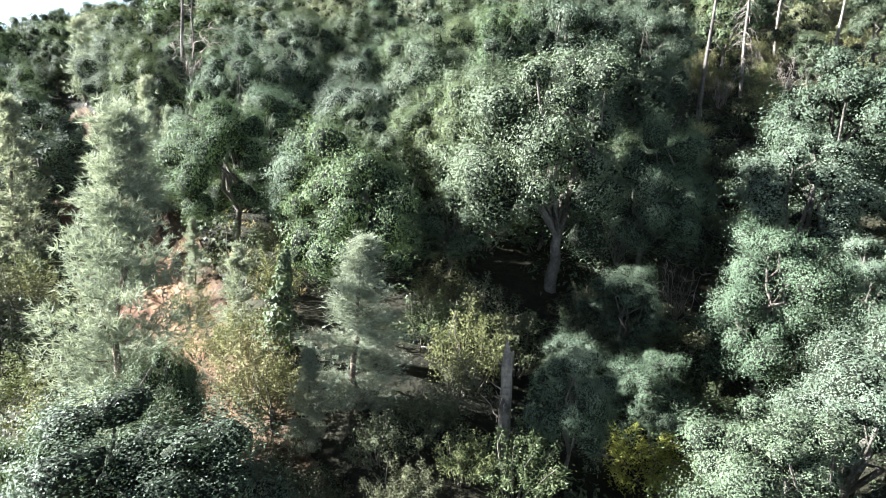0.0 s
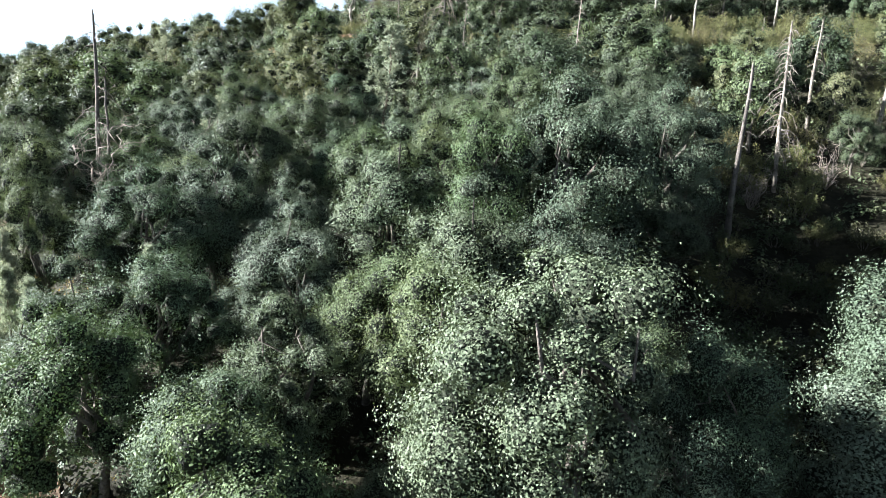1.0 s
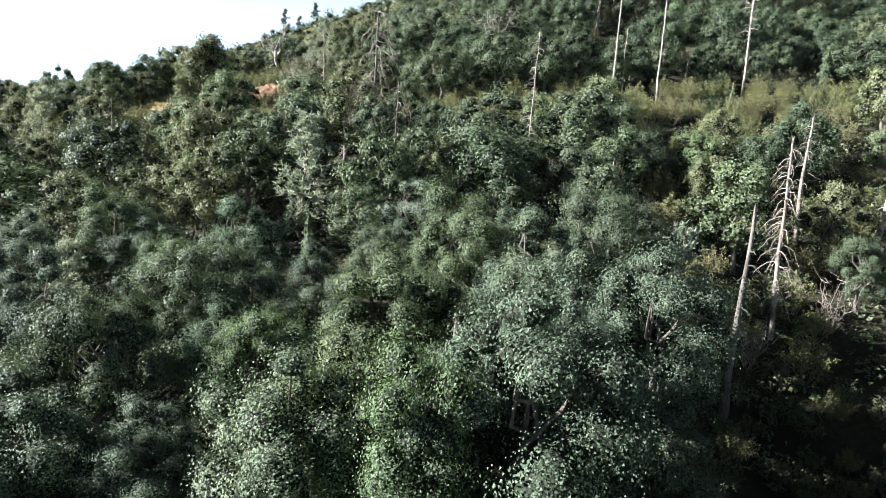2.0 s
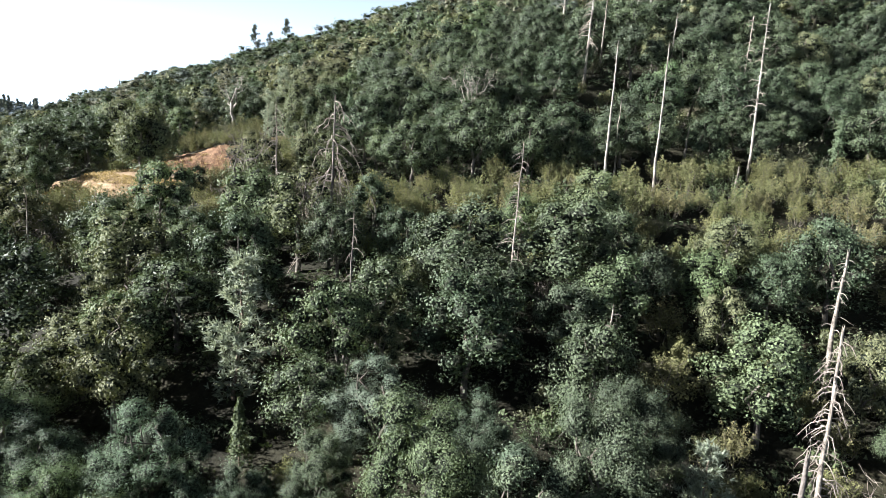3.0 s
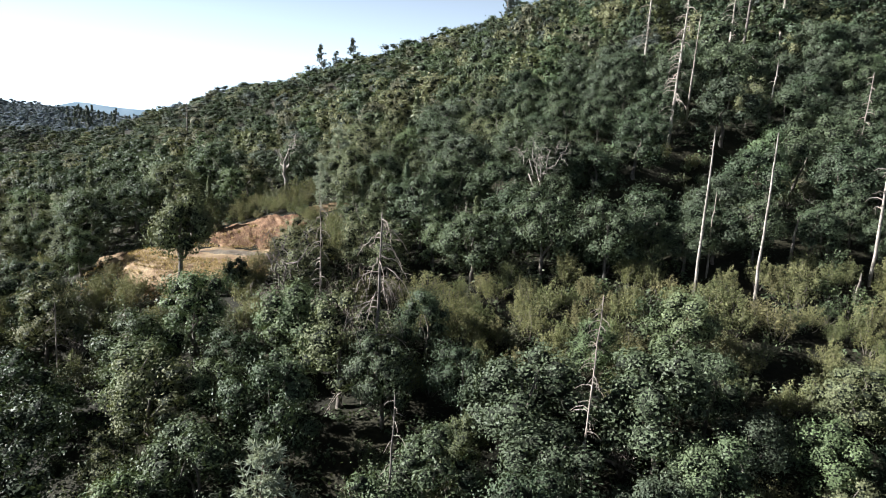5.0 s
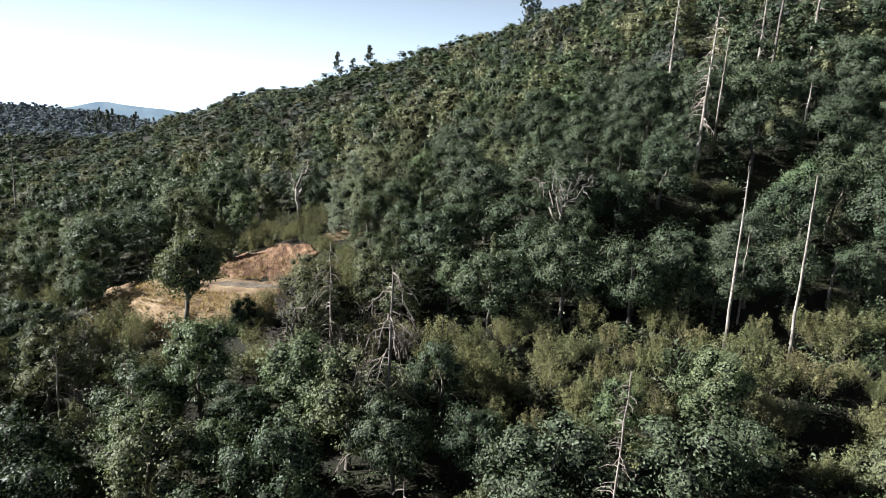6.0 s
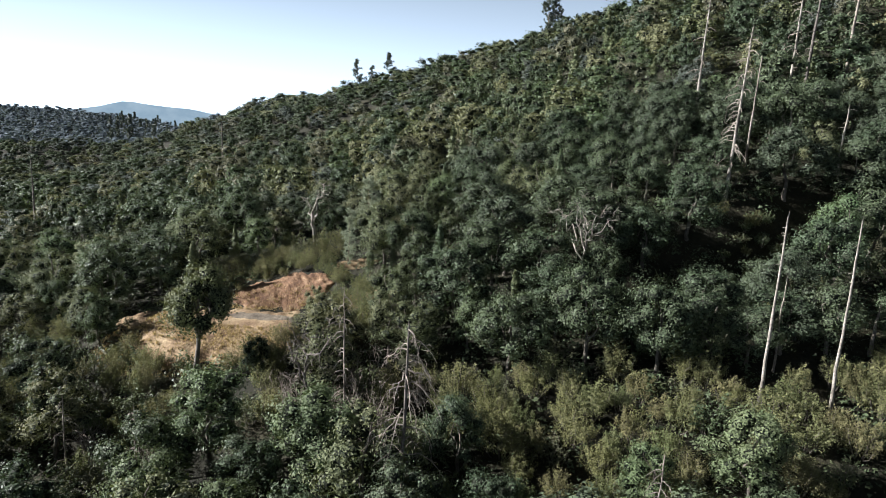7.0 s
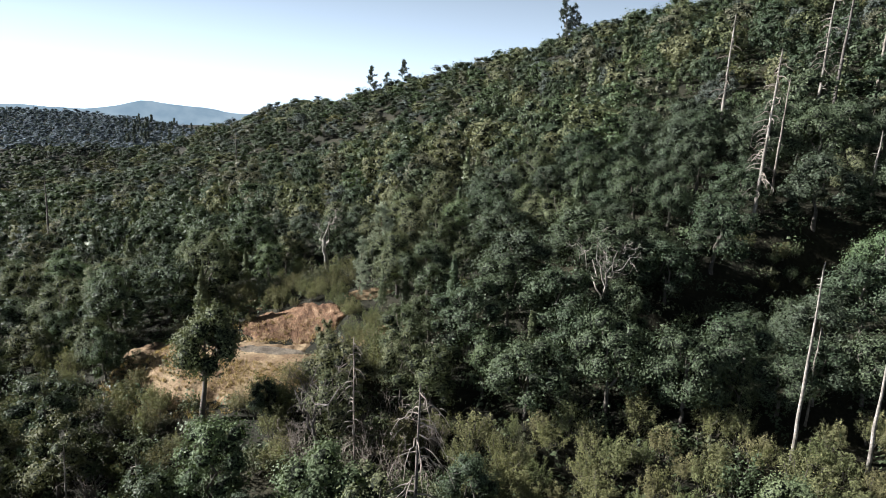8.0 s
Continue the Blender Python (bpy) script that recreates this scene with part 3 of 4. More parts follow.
def build_road():
    """Road bed with wheel ruts and cleat marks, and the bare bank along it."""
    line = np.array(ROAD)
    cum = np.concatenate([[0], np.cumsum(np.hypot(*np.diff(line, axis=0).T))])
    s = np.arange(0, cum[-1], 0.22)
    cx, cy = np.interp(s, cum, line[:, 0]), np.interp(s, cum, line[:, 1])
    k = np.ones(15) / 15
    cx = np.convolve(np.pad(cx, 7, "edge"), k, "valid")
    cy = np.convolve(np.pad(cy, 7, "edge"), k, "valid")
    tx, ty = np.gradient(cx), np.gradient(cy)
    ln = np.hypot(tx, ty)
    nx, ny = ty / ln, -tx / ln
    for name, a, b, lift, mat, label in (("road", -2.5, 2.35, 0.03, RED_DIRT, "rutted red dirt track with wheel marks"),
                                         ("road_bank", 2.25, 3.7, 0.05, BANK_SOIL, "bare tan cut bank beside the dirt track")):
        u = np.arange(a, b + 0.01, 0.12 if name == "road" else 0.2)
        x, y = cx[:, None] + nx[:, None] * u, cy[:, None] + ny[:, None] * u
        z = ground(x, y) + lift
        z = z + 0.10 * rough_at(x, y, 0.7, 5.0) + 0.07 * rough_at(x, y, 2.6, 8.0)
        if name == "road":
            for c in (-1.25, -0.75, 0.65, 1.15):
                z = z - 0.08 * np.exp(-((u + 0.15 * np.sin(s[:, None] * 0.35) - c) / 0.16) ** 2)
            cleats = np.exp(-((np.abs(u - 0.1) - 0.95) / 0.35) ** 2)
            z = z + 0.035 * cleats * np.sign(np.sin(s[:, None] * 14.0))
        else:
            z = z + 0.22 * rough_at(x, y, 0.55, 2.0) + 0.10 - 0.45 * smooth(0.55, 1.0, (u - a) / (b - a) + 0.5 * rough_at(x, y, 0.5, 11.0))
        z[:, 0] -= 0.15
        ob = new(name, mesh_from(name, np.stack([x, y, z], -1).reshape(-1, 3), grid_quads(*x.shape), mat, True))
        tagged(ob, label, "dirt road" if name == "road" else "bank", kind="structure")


def build_pad():
    """The cleared pad: dry grass in front, grey gravel behind, and a furrowed red cut bank."""
    def sheet(name, inside, x0, x1, y0, y1, step, lift, mat, relief, label):
        x, y = np.meshgrid(np.arange(x0, x1, step), np.arange(y0, y1, step), indexing="ij")
        out = inside(x, y)
        rim = smooth(0.72, 1.0, out)
        z = ground(x, y) + relief(x, y) * (1 - rim) + lift * (1 - rim) - 0.45 * rim
        q = grid_quads(*x.shape)
        keep = (out < 1.06).ravel()[q].all(axis=1)
        ob = new(name, mesh_from(name, np.stack([x, y, z], -1).reshape(-1, 3), q[keep], mat, True))
        tagged(ob, label, "bare ground", kind="structure")
    edge = lambda x, y: 0.34 * rough_at(x, y, 0.30, 4.0) + 0.16 * rough_at(x, y, 0.9, 6.0)
    sheet("pad_grass", lambda x, y: (np.hypot((x + 20.0) / 10.4, (y - 118.3) / 7.2) + edge(x, y)), -37, -5, 108, 128, 0.3, 0.06, TAN_DIRT,
          lambda x, y: 0.10 * rough_at(x, y, 0.8, 1.0) + 0.05 * rough_at(x, y, 2.5, 6.0), "cleared level patch of tan dry grass and dirt")
    sheet("pad_gravel", lambda x, y: (np.hypot((x + 18.6) / 5.8, (y - 121.8) / 1.4) + edge(x, y)), -30, -8, 117, 126, 0.3, 0.13, STONE,
          lambda x, y: 0.05 * rough_at(x, y, 1.6, 1.0), "patch of grey gravel on the cleared level ground")
    furrow = lambda x, y: 0.05 * np.sin((x + 0.62 * y) * 8.0 + 2.2 * rough_at(x, y, 0.5, 3.0)) * (0.25 + np.exp(-((x + 14.5) / 4.0) ** 2))
    sheet("cut_bank", lambda x, y: (np.hypot((x + 16.4) / 6.8, (y - 125.9) / 2.1) + 1.5 * edge(x, y)), -28, -6, 121, 131, 0.2, 0.20, CUT_SOIL,
          lambda x, y: furrow(x, y) + 0.22 * rough_at(x, y, 0.9, 9.0) + 0.10 * rough_at(x, y, 2.6, 5.0), "furrowed red dirt bank cut into the slope")
    sheet("upper_bank", lambda x, y: (np.hypot((x + 24.0) / 5.0, (y - 131.5) / 2.2) + edge(x, y)), -32, -16, 127, 136, 0.3, 0.25, TAN_DIRT,
          lambda x, y: 0.12 * rough_at(x, y, 0.9, 7.0), "strip of tan dry grass above the cut bank")
    sheet("dirt_mound", lambda x, y: (np.hypot((x + 32.0) / 3.4, (y - 122.6) / 2.0) + edge(x, y)), -39, -26, 118, 127, 0.3, 0.5, TAN_DIRT,
          lambda x, y: 0.16 * rough_at(x, y, 0.8, 12.0), "low mound of tan dirt at the end of the cleared patch")
    sheet("upper_spot", lambda x, y: (np.hypot((x + 9.4) / 3.4, (y - 129.4) / 1.5) + edge(x, y)), -14, -4, 126, 133, 0.3, 0.3, TAN_DIRT,
          lambda x, y: 0.12 * rough_at(x, y, 0.9, 13.0), "bare tan patch of soil above the cut bank")
    sheet("bare_spot", lambda x, y: (np.hypot((x + 6.5) / 3.6, (y - 121.0) / 1.6) + edge(x, y)), -12, -1, 117, 125, 0.3, 0.3, TAN_DIRT,
          lambda x, y: 0.12 * rough_at(x, y, 0.9, 7.0), "bare tan patch of soil between shrubs")


build_ground()
build_road()
build_pad()

# far mountain, distance haze painted in pale blue and made to glow
mm, mnt, mout = nodes_of("glowing_haze_mountain")
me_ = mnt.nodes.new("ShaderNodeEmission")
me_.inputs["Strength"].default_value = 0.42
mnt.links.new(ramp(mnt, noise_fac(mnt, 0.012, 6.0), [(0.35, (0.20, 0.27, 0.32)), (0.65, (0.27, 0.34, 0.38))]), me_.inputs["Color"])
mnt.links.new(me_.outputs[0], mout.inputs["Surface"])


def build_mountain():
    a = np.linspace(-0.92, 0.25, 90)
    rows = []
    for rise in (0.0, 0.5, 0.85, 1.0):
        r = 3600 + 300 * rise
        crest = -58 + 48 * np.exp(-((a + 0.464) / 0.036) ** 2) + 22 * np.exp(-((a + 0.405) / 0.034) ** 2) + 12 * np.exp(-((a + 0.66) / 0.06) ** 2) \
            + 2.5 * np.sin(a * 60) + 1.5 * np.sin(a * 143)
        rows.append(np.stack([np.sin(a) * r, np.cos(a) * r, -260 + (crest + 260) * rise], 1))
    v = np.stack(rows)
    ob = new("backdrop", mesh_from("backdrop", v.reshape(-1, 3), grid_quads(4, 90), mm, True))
    tagged(ob, "wooded mountain on the horizon, its blue haze painted and glowing", "mountain", kind="structure")


build_mountain()

# ---------------------------------------------------------------- patterns of each plant, kept once and copied
TAKEN = []
COUNT = {}


def pattern_oaks(kind, seeds, count, size, mat, nlimbs, **kw):
    out = []
    for sd in seeds:
        v, trunk, limbs = oak_shape(sd, count, size, **kw)
        out.append((kind, v, mat, trunk, limbs[:nlimbs], BARK, "crown"))
    return out


class Species:
    """Makes the first plant of each pattern where it first stands, and copies it from then on."""

    def __init__(self, patterns, nominal, label, category, group, brush=False):
        self.patterns, self.nominal, self.label, self.category, self.group, self.brush = patterns, nominal, label, category, group, brush
        self.made = [None] * len(patterns)
        self.rng = np.random.default_rng(len(label) * 7 + len(patterns))

    def at(self, x, y, height, wide=1.0, label="", which=None, sink=0.0):
        i = int(self.rng.integers(len(self.patterns))) if which is None else which % len(self.patterns)
        k = height / self.nominal
        m = Matrix.LocRotScale((x, y, gz(x, y) - sink), Euler((self.rng.normal() * 0.04, self.rng.normal() * 0.04, self.rng.uniform(0, 6.28))), (k * wide, k * wide, k))
        if self.made[i] is None:
            kind, v, mat, trunk, limbs, bark, crown = self.patterns[i]
            ob = brush_copyable(kind, v, limbs, mat) if self.brush else plant_copyable(kind, crown, v, mat, trunk, limbs, bark)
            tagged(ob, self.label, self.category, self.group)
            ob.matrix_basis = m
            self.made[i] = ob
        else:
            ob = self.made[i]
            keep = ob.matrix_basis.copy()
            ob.matrix_basis = Matrix.Identity(4)
            ob = copy_thing(ob, m)
            self.made[i].matrix_basis = keep
        if label:
            tagged(ob, label)
        COUNT[self.label] = COUNT.get(self.label, 0) + 1
        TAKEN.append((x, y, height * wide * 0.34))
        return ob


def pines(seeds, count, mat=PINE_LEAF, **kw):
    return [("gray_pine", *(lambda s: (s[0], mat, s[1], s[2][::5], PINE_BARK, "needles"))(pine_shape(sd, count, **kw))) for sd in seeds]


def cedars(seeds, count, **kw):
    return [("incense_cedar", *(lambda s: (s[0], CEDAR_LEAF, s[1], s[2], PINE_BARK, "needles"))(cone_shape(sd, count, **kw))) for sd in seeds]


def brushes(kind, seeds, count, size, mat, **kw):
    out = []
    for sd in seeds:
        v, limbs = brush_shape(sd, count, size, **kw)
        out.append((kind, v, mat, None, limbs, BARK, "foliage"))
    return out


FINE = dict(ruffle=0.36, lump=(0.20, 0.43), reach=(0.46, 0.90))
HILL = dict(ruffle=0.34, lump=(0.24, 0.46), reach=(0.44, 0.86), detail=1)
FAR = dict(ruffle=0.3, detail=1)
near_live = Species(pattern_oaks("live_oak", (1, 2, 3, 4), 32000, 0.080, LIVE_OAK, 6, lobes=30, clumps=50, **FINE), 10.0, "grey-green live oak with a broad leafy crown", "tree", "oaks on the near slope")
near_black = Species(pattern_oaks("black_oak", (5, 6), 32000, 0.080, BLACK_OAK, 6, lobes=28, clumps=50, **FINE), 10.0, "yellow-green black oak in full leaf", "tree", "oaks on the near slope")
lone_live = Species(pattern_oaks("live_oak", (8, 9), 48000, 0.064, LIVE_OAK, 6, lobes=36, low=0.05, clumps=60, **FINE), 10.0, "grey-green live oak with a bare lower trunk", "tree", "oaks on the near slope")
next_live = Species(pattern_oaks("live_oak", (21, 22, 23), 30000, 0.078, LIVE_OAK, 4, lobes=28, clumps=44, **FINE), 10.0, "grey-green live oak in the near woods", "tree", "oaks on the near slope")
next_black = Species(pattern_oaks("black_oak", (25, 26), 29000, 0.078, BLACK_OAK, 4, lobes=27, clumps=44, **FINE), 10.0, "yellow-green black oak in the near woods", "tree", "oaks on the near slope")
next_dark = Species(pattern_oaks("interior_oak", (28, 29), 26000, 0.084, DARK_OAK, 4, lobes=28, clumps=44, **FINE), 10.0, "dark green oak in the near woods", "tree", "oaks on the near slope")
mid_live = Species(pattern_oaks("hillside_oak", (11, 12, 13, 14), 6000, 0.168, HILL_OAK, 2, lobes=20, clumps=28, **HILL), 10.0, "grey-green live oak on the wooded hillside", "tree", "oaks on the hillside")
mid_dark = Species(pattern_oaks("interior_oak", (15, 16, 17), 5600, 0.168, DARK_OAK, 2, lobes=20, clumps=28, **HILL), 10.0, "dark green oak standing in the woods", "tree", "oaks on the hillside")
mid_black = Species(pattern_oaks("black_oak", (18, 19, 20), 6000, 0.168, BLACK_OAK, 2, lobes=20, clumps=28, **HILL), 10.0, "fresh green black oak among darker oaks", "tree", "oaks on the hillside")
pad_oak = Species(pattern_oaks("hillside_oak", (27,), 6000, 0.17, HILL_OAK, 6, low=0.40, lobes=20, spread=2.9, clumps=30, ruffle=0.45), 10.0, "oak with a bare lower trunk", "tree", "oaks on the hillside")
gray_pine = Species(pines((31, 32, 33), 13000, spread=2.1, wisp=0.34, fat=0.026, cone=0.85), 9.0, "pale gray pine with wispy blue-green needles", "pine", "gray pines")
young_pine = Species(pines((36, 37), 62000, spread=2.2, wisp=0.20, fat=0.0085, n=96, cone=0.95), 9.0, "pale gray pine with wispy blue-green needles", "pine", "gray pines")
hill_pine = Species(pines((34, 35), 5600, spread=2.2, wisp=0.36, fat=0.045, n=60), 9.0, "pale gray pine on the wooded hillside", "pine", "gray pines")
ridge_pine = Species(pines((38, 39), 2600, BLUE_LEAF, spread=2.9, wisp=0.5, fat=0.09, n=34), 9.0, "dark pine with an open crown standing on the ridge line", "pine", "pines on the ridge")
cedar = Species(cedars((41, 42), 2200), 6.0, "small pointed green conifer on the slope", "conifer", "young conifers")
brush = Species(brushes("chaparral_shrub", (51, 52, 53, 54), 3400, 0.105, BRUSH_LEAF), 3.0, "olive-yellow chaparral shrub with upright stems", "shrub", "chaparral shrubs", True)
toyon = Species(brushes("dark_shrub", (55, 56, 57), 1000, 0.19, DARK_BRUSH, spread=1.7, upright=0.8), 3.0, "dull green shrub growing under the oaks", "shrub", "understory shrubs", True)
near_brush = Species(brushes("chaparral_shrub", (44, 45), 6000, 0.078, BRUSH_LEAF), 3.0, "olive-green chaparral shrub beside the track", "shrub", "chaparral shrubs", True)
near_toyon = Species(brushes("dark_shrub", (46, 47), 5200, 0.082, DARK_BRUSH, spread=1.7, upright=0.8), 3.0, "dull green shrub in the shaded gully", "shrub", "understory shrubs", True)
yellow = Species(brushes("yellow_shrub", (58,), 5200, 0.09, YELLOW_LEAF), 3.0, "bright yellow-green shrub in the clearing", "shrub", "yellow shrubs", True)
withered = Species(brushes("withered_shrub", (59,), 1100, 0.20, BROWN_LEAF, upright=0.9), 3.0, "withered brown shrub with dry leaves", "shrub", "withered shrubs", True)



def bare_pattern(seed):
    rng = np.random.default_rng(seed)
    ob = new("bare_shrub")
    for k in range(16):
        a, r = rng.uniform(0, 6.28), rng.uniform(0.3, 1.5)
        tip = np.array([math.cos(a) * r, math.sin(a) * r, rng.uniform(1.6, 3.2)])
        main = bent(rng, (0, 0, -0.2), tip, 6, 0.06)
        items = [(main, np.linspace(0.04, 0.01, 6))]
        for _ in range(7):
            c = main[int(rng.integers(2, 6))]
            items.append((bent(rng, c, c + rng.normal(size=3) * 0.42 + np.array([0, 0, 0.2]), 4, 0.1), np.linspace(0.018, 0.007, 4)))
        part("stem", mesh_from("stem", *tubes(items, 3), TWIG, True), ob)
    return tagged(ob, "leafless grey shrub with a tangle of dry stems", "shrub", "bare shrubs")


BARE = [bare_pattern(91), bare_pattern(92)]
BARE_SPOTS = [(-9.6, 102.6, 1.2), (-7.0, 101.8, 1.1), (-4.6, 102.6, 1.2), (-10.8, 105.0, 1.0), (-3.0, 106.4, 1.0), (0.4, 103.4, 1.1), (-2.4, 101.0, 1.2), (-6.0, 106.6, 1.0),
              (31.0, 66.0, 1.1), (24.0, 63.0, 1.0), (12.0, 33.4, 0.9), (-26.0, 101.2, 1.1), (-20.0, 99.2, 1.1), (16.6, 85.4, 1.0), (36.0, 70.0, 1.0), (9.4, 36.2, 0.8)]
for i, (bx, by, bk) in enumerate(BARE_SPOTS):
    place = Matrix.LocRotScale((bx, by, gz(bx, by)), Euler((0, 0, i * 2.1)), (bk, bk, bk))
    if i < 2:
        BARE[i].matrix_basis = place
    else:
        keep = BARE[i % 2].matrix_basis.copy()
        BARE[i % 2].matrix_basis = Matrix.Identity(4)
        copy_thing(BARE[i % 2], place)
        BARE[i % 2].matrix_basis = keep
    TAKEN.append((bx, by, 0.9))

# ---------------------------------------------------------------- the slope by the road
lone_live.at(5.4, 32.6, 12.8, 1.05, "tall live oak with a pale forked trunk", 0)
near_black.at(-4.2, 28.2, 8.8, 0.95, "round-crowned oak in bright sun", 0)
lone_live.at(10.4, 35.6, 8.6, 0.95, "live oak with bare drooping twigs below its crown", 1)
near_live.at(17.2, 33.6, 10.5, 1.1, "", 2)
lone_live.at(13.6, 27.4, 8.6, 1.05, "grey-green live oak with a broad leafy crown", 0)
lone_live.at(12.8, 19.6, 7.4, 1.1, "grey-green live oak with a broad leafy crown", 1)
near_live.at(21.5, 39.5, 12.5, 1.0, "", 1)
lone_live.at(9.6, 17.0, 6.2, 1.2, "grey-green live oak with a broad leafy crown", 0)
near_live.at(4.3, 20.6, 5.0, 0.75, "small live oak in the gully", 3)
lone_live.at(-6.4, 15.6, 6.8, 1.4, "grey-green live oak with a broad leafy crown", 1)
near_black.at(-11.8, 18.4, 3.6, 1.2, "low yellow-green oak below the track", 0)
near_black.at(-8.0, 19.0, 6.6, 0.65, "low round bright green oak by the track", 1)
young_pine.at(-10.0, 20.2, 12.4, 1.12, "pale gray pine beside the dirt track", 0)
gray_pine.at(-18.6, 43.0, 8.4, 0.8, "", 1)
gray_pine.at(-18.0, 42.0, 7.2, 0.75, "", 2)
gray_pine.at(-17.0, 41.6, 6.4, 0.7, "", 0)
young_pine.at(-2.7, 21.8, 6.0, 1.75, "", 1)
young_pine.at(-4.0, 20.2, 3.6, 1.1, "", 0)
gray_pine.at(-12.1, 32.6, 3.6, 1.0, "small gray pine on top of the bank", 0)
gray_pine.at(-8.4, 27.4, 4.0, 1.2, "", 1)
near_brush.at(-10.0, 27.6, 2.2, 1.1)
near_toyon.at(-8.8, 24.4, 2.2, 1.2)
near_brush.at(-11.4, 30.2, 2.4, 1.0)
near_toyon.at(-16.6, 27.0, 3.4, 1.2)
near_brush.at(-18.0, 29.6, 3.2, 1.2)
near_brush.at(-19.6, 25.4, 2.6, 1.3)
near_brush.at(-20.8, 32.6, 2.8, 1.3)
near_toyon.at(-22.4, 28.4, 2.8, 1.3)
near_brush.at(-24.6, 33.4, 2.8, 1.3)
near_toyon.at(-23.6, 38.2, 3.0, 1.3)
cedar.at(-6.2, 24.8, 4.6, 1.1)
near_toyon.at(-9.2, 31.0, 3.2, 1.1)
near_brush.at(-8.0, 33.4, 2.8, 1.0)
near_brush.at(-9.9, 48.8, 2.8, 1.3, "pale yellow-green shrub in a shaded gap")
yellow.at(7.7, 22.2, 3.0, 1.3)
near_toyon.at(2.6, 18.8, 2.4, 1.2)
near_brush.at(-6.6, 23.4, 3.2, 1.0)
near_brush.at(-5.4, 22.0, 2.8, 1.1)
near_brush.at(-7.6, 25.6, 3.0, 1.0)
near_toyon.at(-5.0, 19.6, 2.2, 1.2)
near_toyon.at(-3.4, 18.2, 1.8, 1.2)
near_toyon.at(-1.6, 19.4, 1.8, 1.3)
near_toyon.at(-0.2, 20.6, 2.0, 1.3)
near_toyon.at(0.8, 22.2, 2.2, 1.2)
near_toyon.at(-0.8, 17.6, 1.6, 1.3)
near_brush.at(1.0, 19.0, 1.8, 1.2)
near_brush.at(-13.0, 22.0, 2.8, 1.2)
near_brush.at(-15.6, 24.0, 2.6, 1.2)
near_toyon.at(-14.4, 20.4, 2.6, 1.2)
near_brush.at(-7.2, 28.8, 2.8, 1.0)
near_live.at(5.4, 25.0, 3.4, 1.0)
near_toyon.at(-0.4, 26.4, 2.6, 1.2)
near_toyon.at(2.0, 28.0, 2.8, 1.2)
near_toyon.at(6.6, 30.0, 2.2, 1.3)
near_toyon.at(11.0, 26.0, 2.4, 1.3)
near_brush.at(1.2, 24.0, 3.6, 0.9)
near_live.at(8.2, 28.6, 4.6, 1.1)
next_black.at(-16.0, 54.0, 8.0, 1.05)
next_live.at(-11.8, 50.8, 9.4, 1.0)
next_live.at(-14.6, 48.0, 8.8, 1.0)
near_live.at(-10.6, 40.6, 7.4, 1.05)
next_live.at(-7.0, 43.6, 5.6, 1.1)
next_black.at(-19.6, 47.6, 8.2, 0.8)
next_black.at(-24.4, 53.4, 9.4, 0.9)
next_live.at(-28.4, 59.6, 9.0, 1.1)
next_live.at(-6.0, 45.2, 8.2, 1.0)
next_live.at(-7.4, 53.0, 6.2, 1.0)
next_black.at(-4.6, 56.8, 8.0, 0.95)
next_black.at(3.6, 50.2, 11.0, 0.85)
next_live.at(7.3, 49.2, 13.0, 0.95, "tall live oak shading the gully")
next_live.at(1.9, 44.0, 9.6, 1.0)
next_live.at(6.2, 43.2, 8.8, 0.95)
next_live.at(8.8, 46.0, 7.2, 0.9)
next_live.at(9.6, 53.6, 10.6, 0.9)
next_live.at(10.2, 62.0, 9.6, 1.0)
next_live.at(15.4, 57.0, 10.6, 0.95)
next_black.at(6.4, 64.4, 10.0, 1.0)
next_live.at(10.4, 60.2, 7.6, 1.0)
next_black.at(2.2, 52.4, 9.6, 1.0)
next_live.at(-6.2, 58.6, 6.8, 1.0)
next_live.at(-5.2, 64.0, 6.2, 1.05)
next_live.at(-2.2, 66.2, 5.4, 0.9)
next_live.at(-6.8, 49.6, 6.8, 1.1)
next_live.at(13.2, 54.0, 6.0, 1.0)
near_black.at(1.4, 38.4, 9.0, 0.9)
near_live.at(0.4, 33.2, 5.2, 1.2)
near_live.at(8.4, 24.2, 4.2, 1.2)
near_toyon.at(5.6, 27.0, 2.4, 1.3)
near_toyon.at(3.2, 26.0, 2.6, 1.2)
near_toyon.at(9.8, 29.6, 2.6, 1.3)
near_toyon.at(12.6, 40.4, 2.6, 1.4)
near_brush.at(0.2, 29.4, 3.0, 1.1)
withered.at(2.2, 36.4, 3.0, 0.9, "withered shrub with rust-brown leaves")
yellow.at(3.6, 37.4, 2.8, 0.8)
# ---------------------------------------------------------------- middle of the hillside
hill_pine.at(-4.8, 77.8, 9.2, 1.25, "pale gray pine rising out of dark oaks", 1)
gray_pine.at(-13.5, 44.6, 5.6, 1.0)
mid_black.at(-13.2, 80.4, 7.2, 1.0)
mid_black.at(20.8, 81.2, 7.4, 1.15)
mid_black.at(28.6, 83.4, 6.2, 1.2)
mid_black.at(-7.2, 98.2, 6.8, 1.25)
mid_live.at(-14.6, 79.6, 6.8, 1.1)
mid_black.at(-11.0, 91.2, 6.2, 1.05)
mid_black.at(16.2, 92.6, 6.2, 0.9)
mid_live.at(4.8, 78.6, 4.8, 1.0)
mid_live.at(6.2, 85.6, 4.8, 1.0)
mid_dark.at(17.2, 73.8, 7.8, 1.0)
mid_black.at(-22.8, 92.8, 4.2, 1.3)
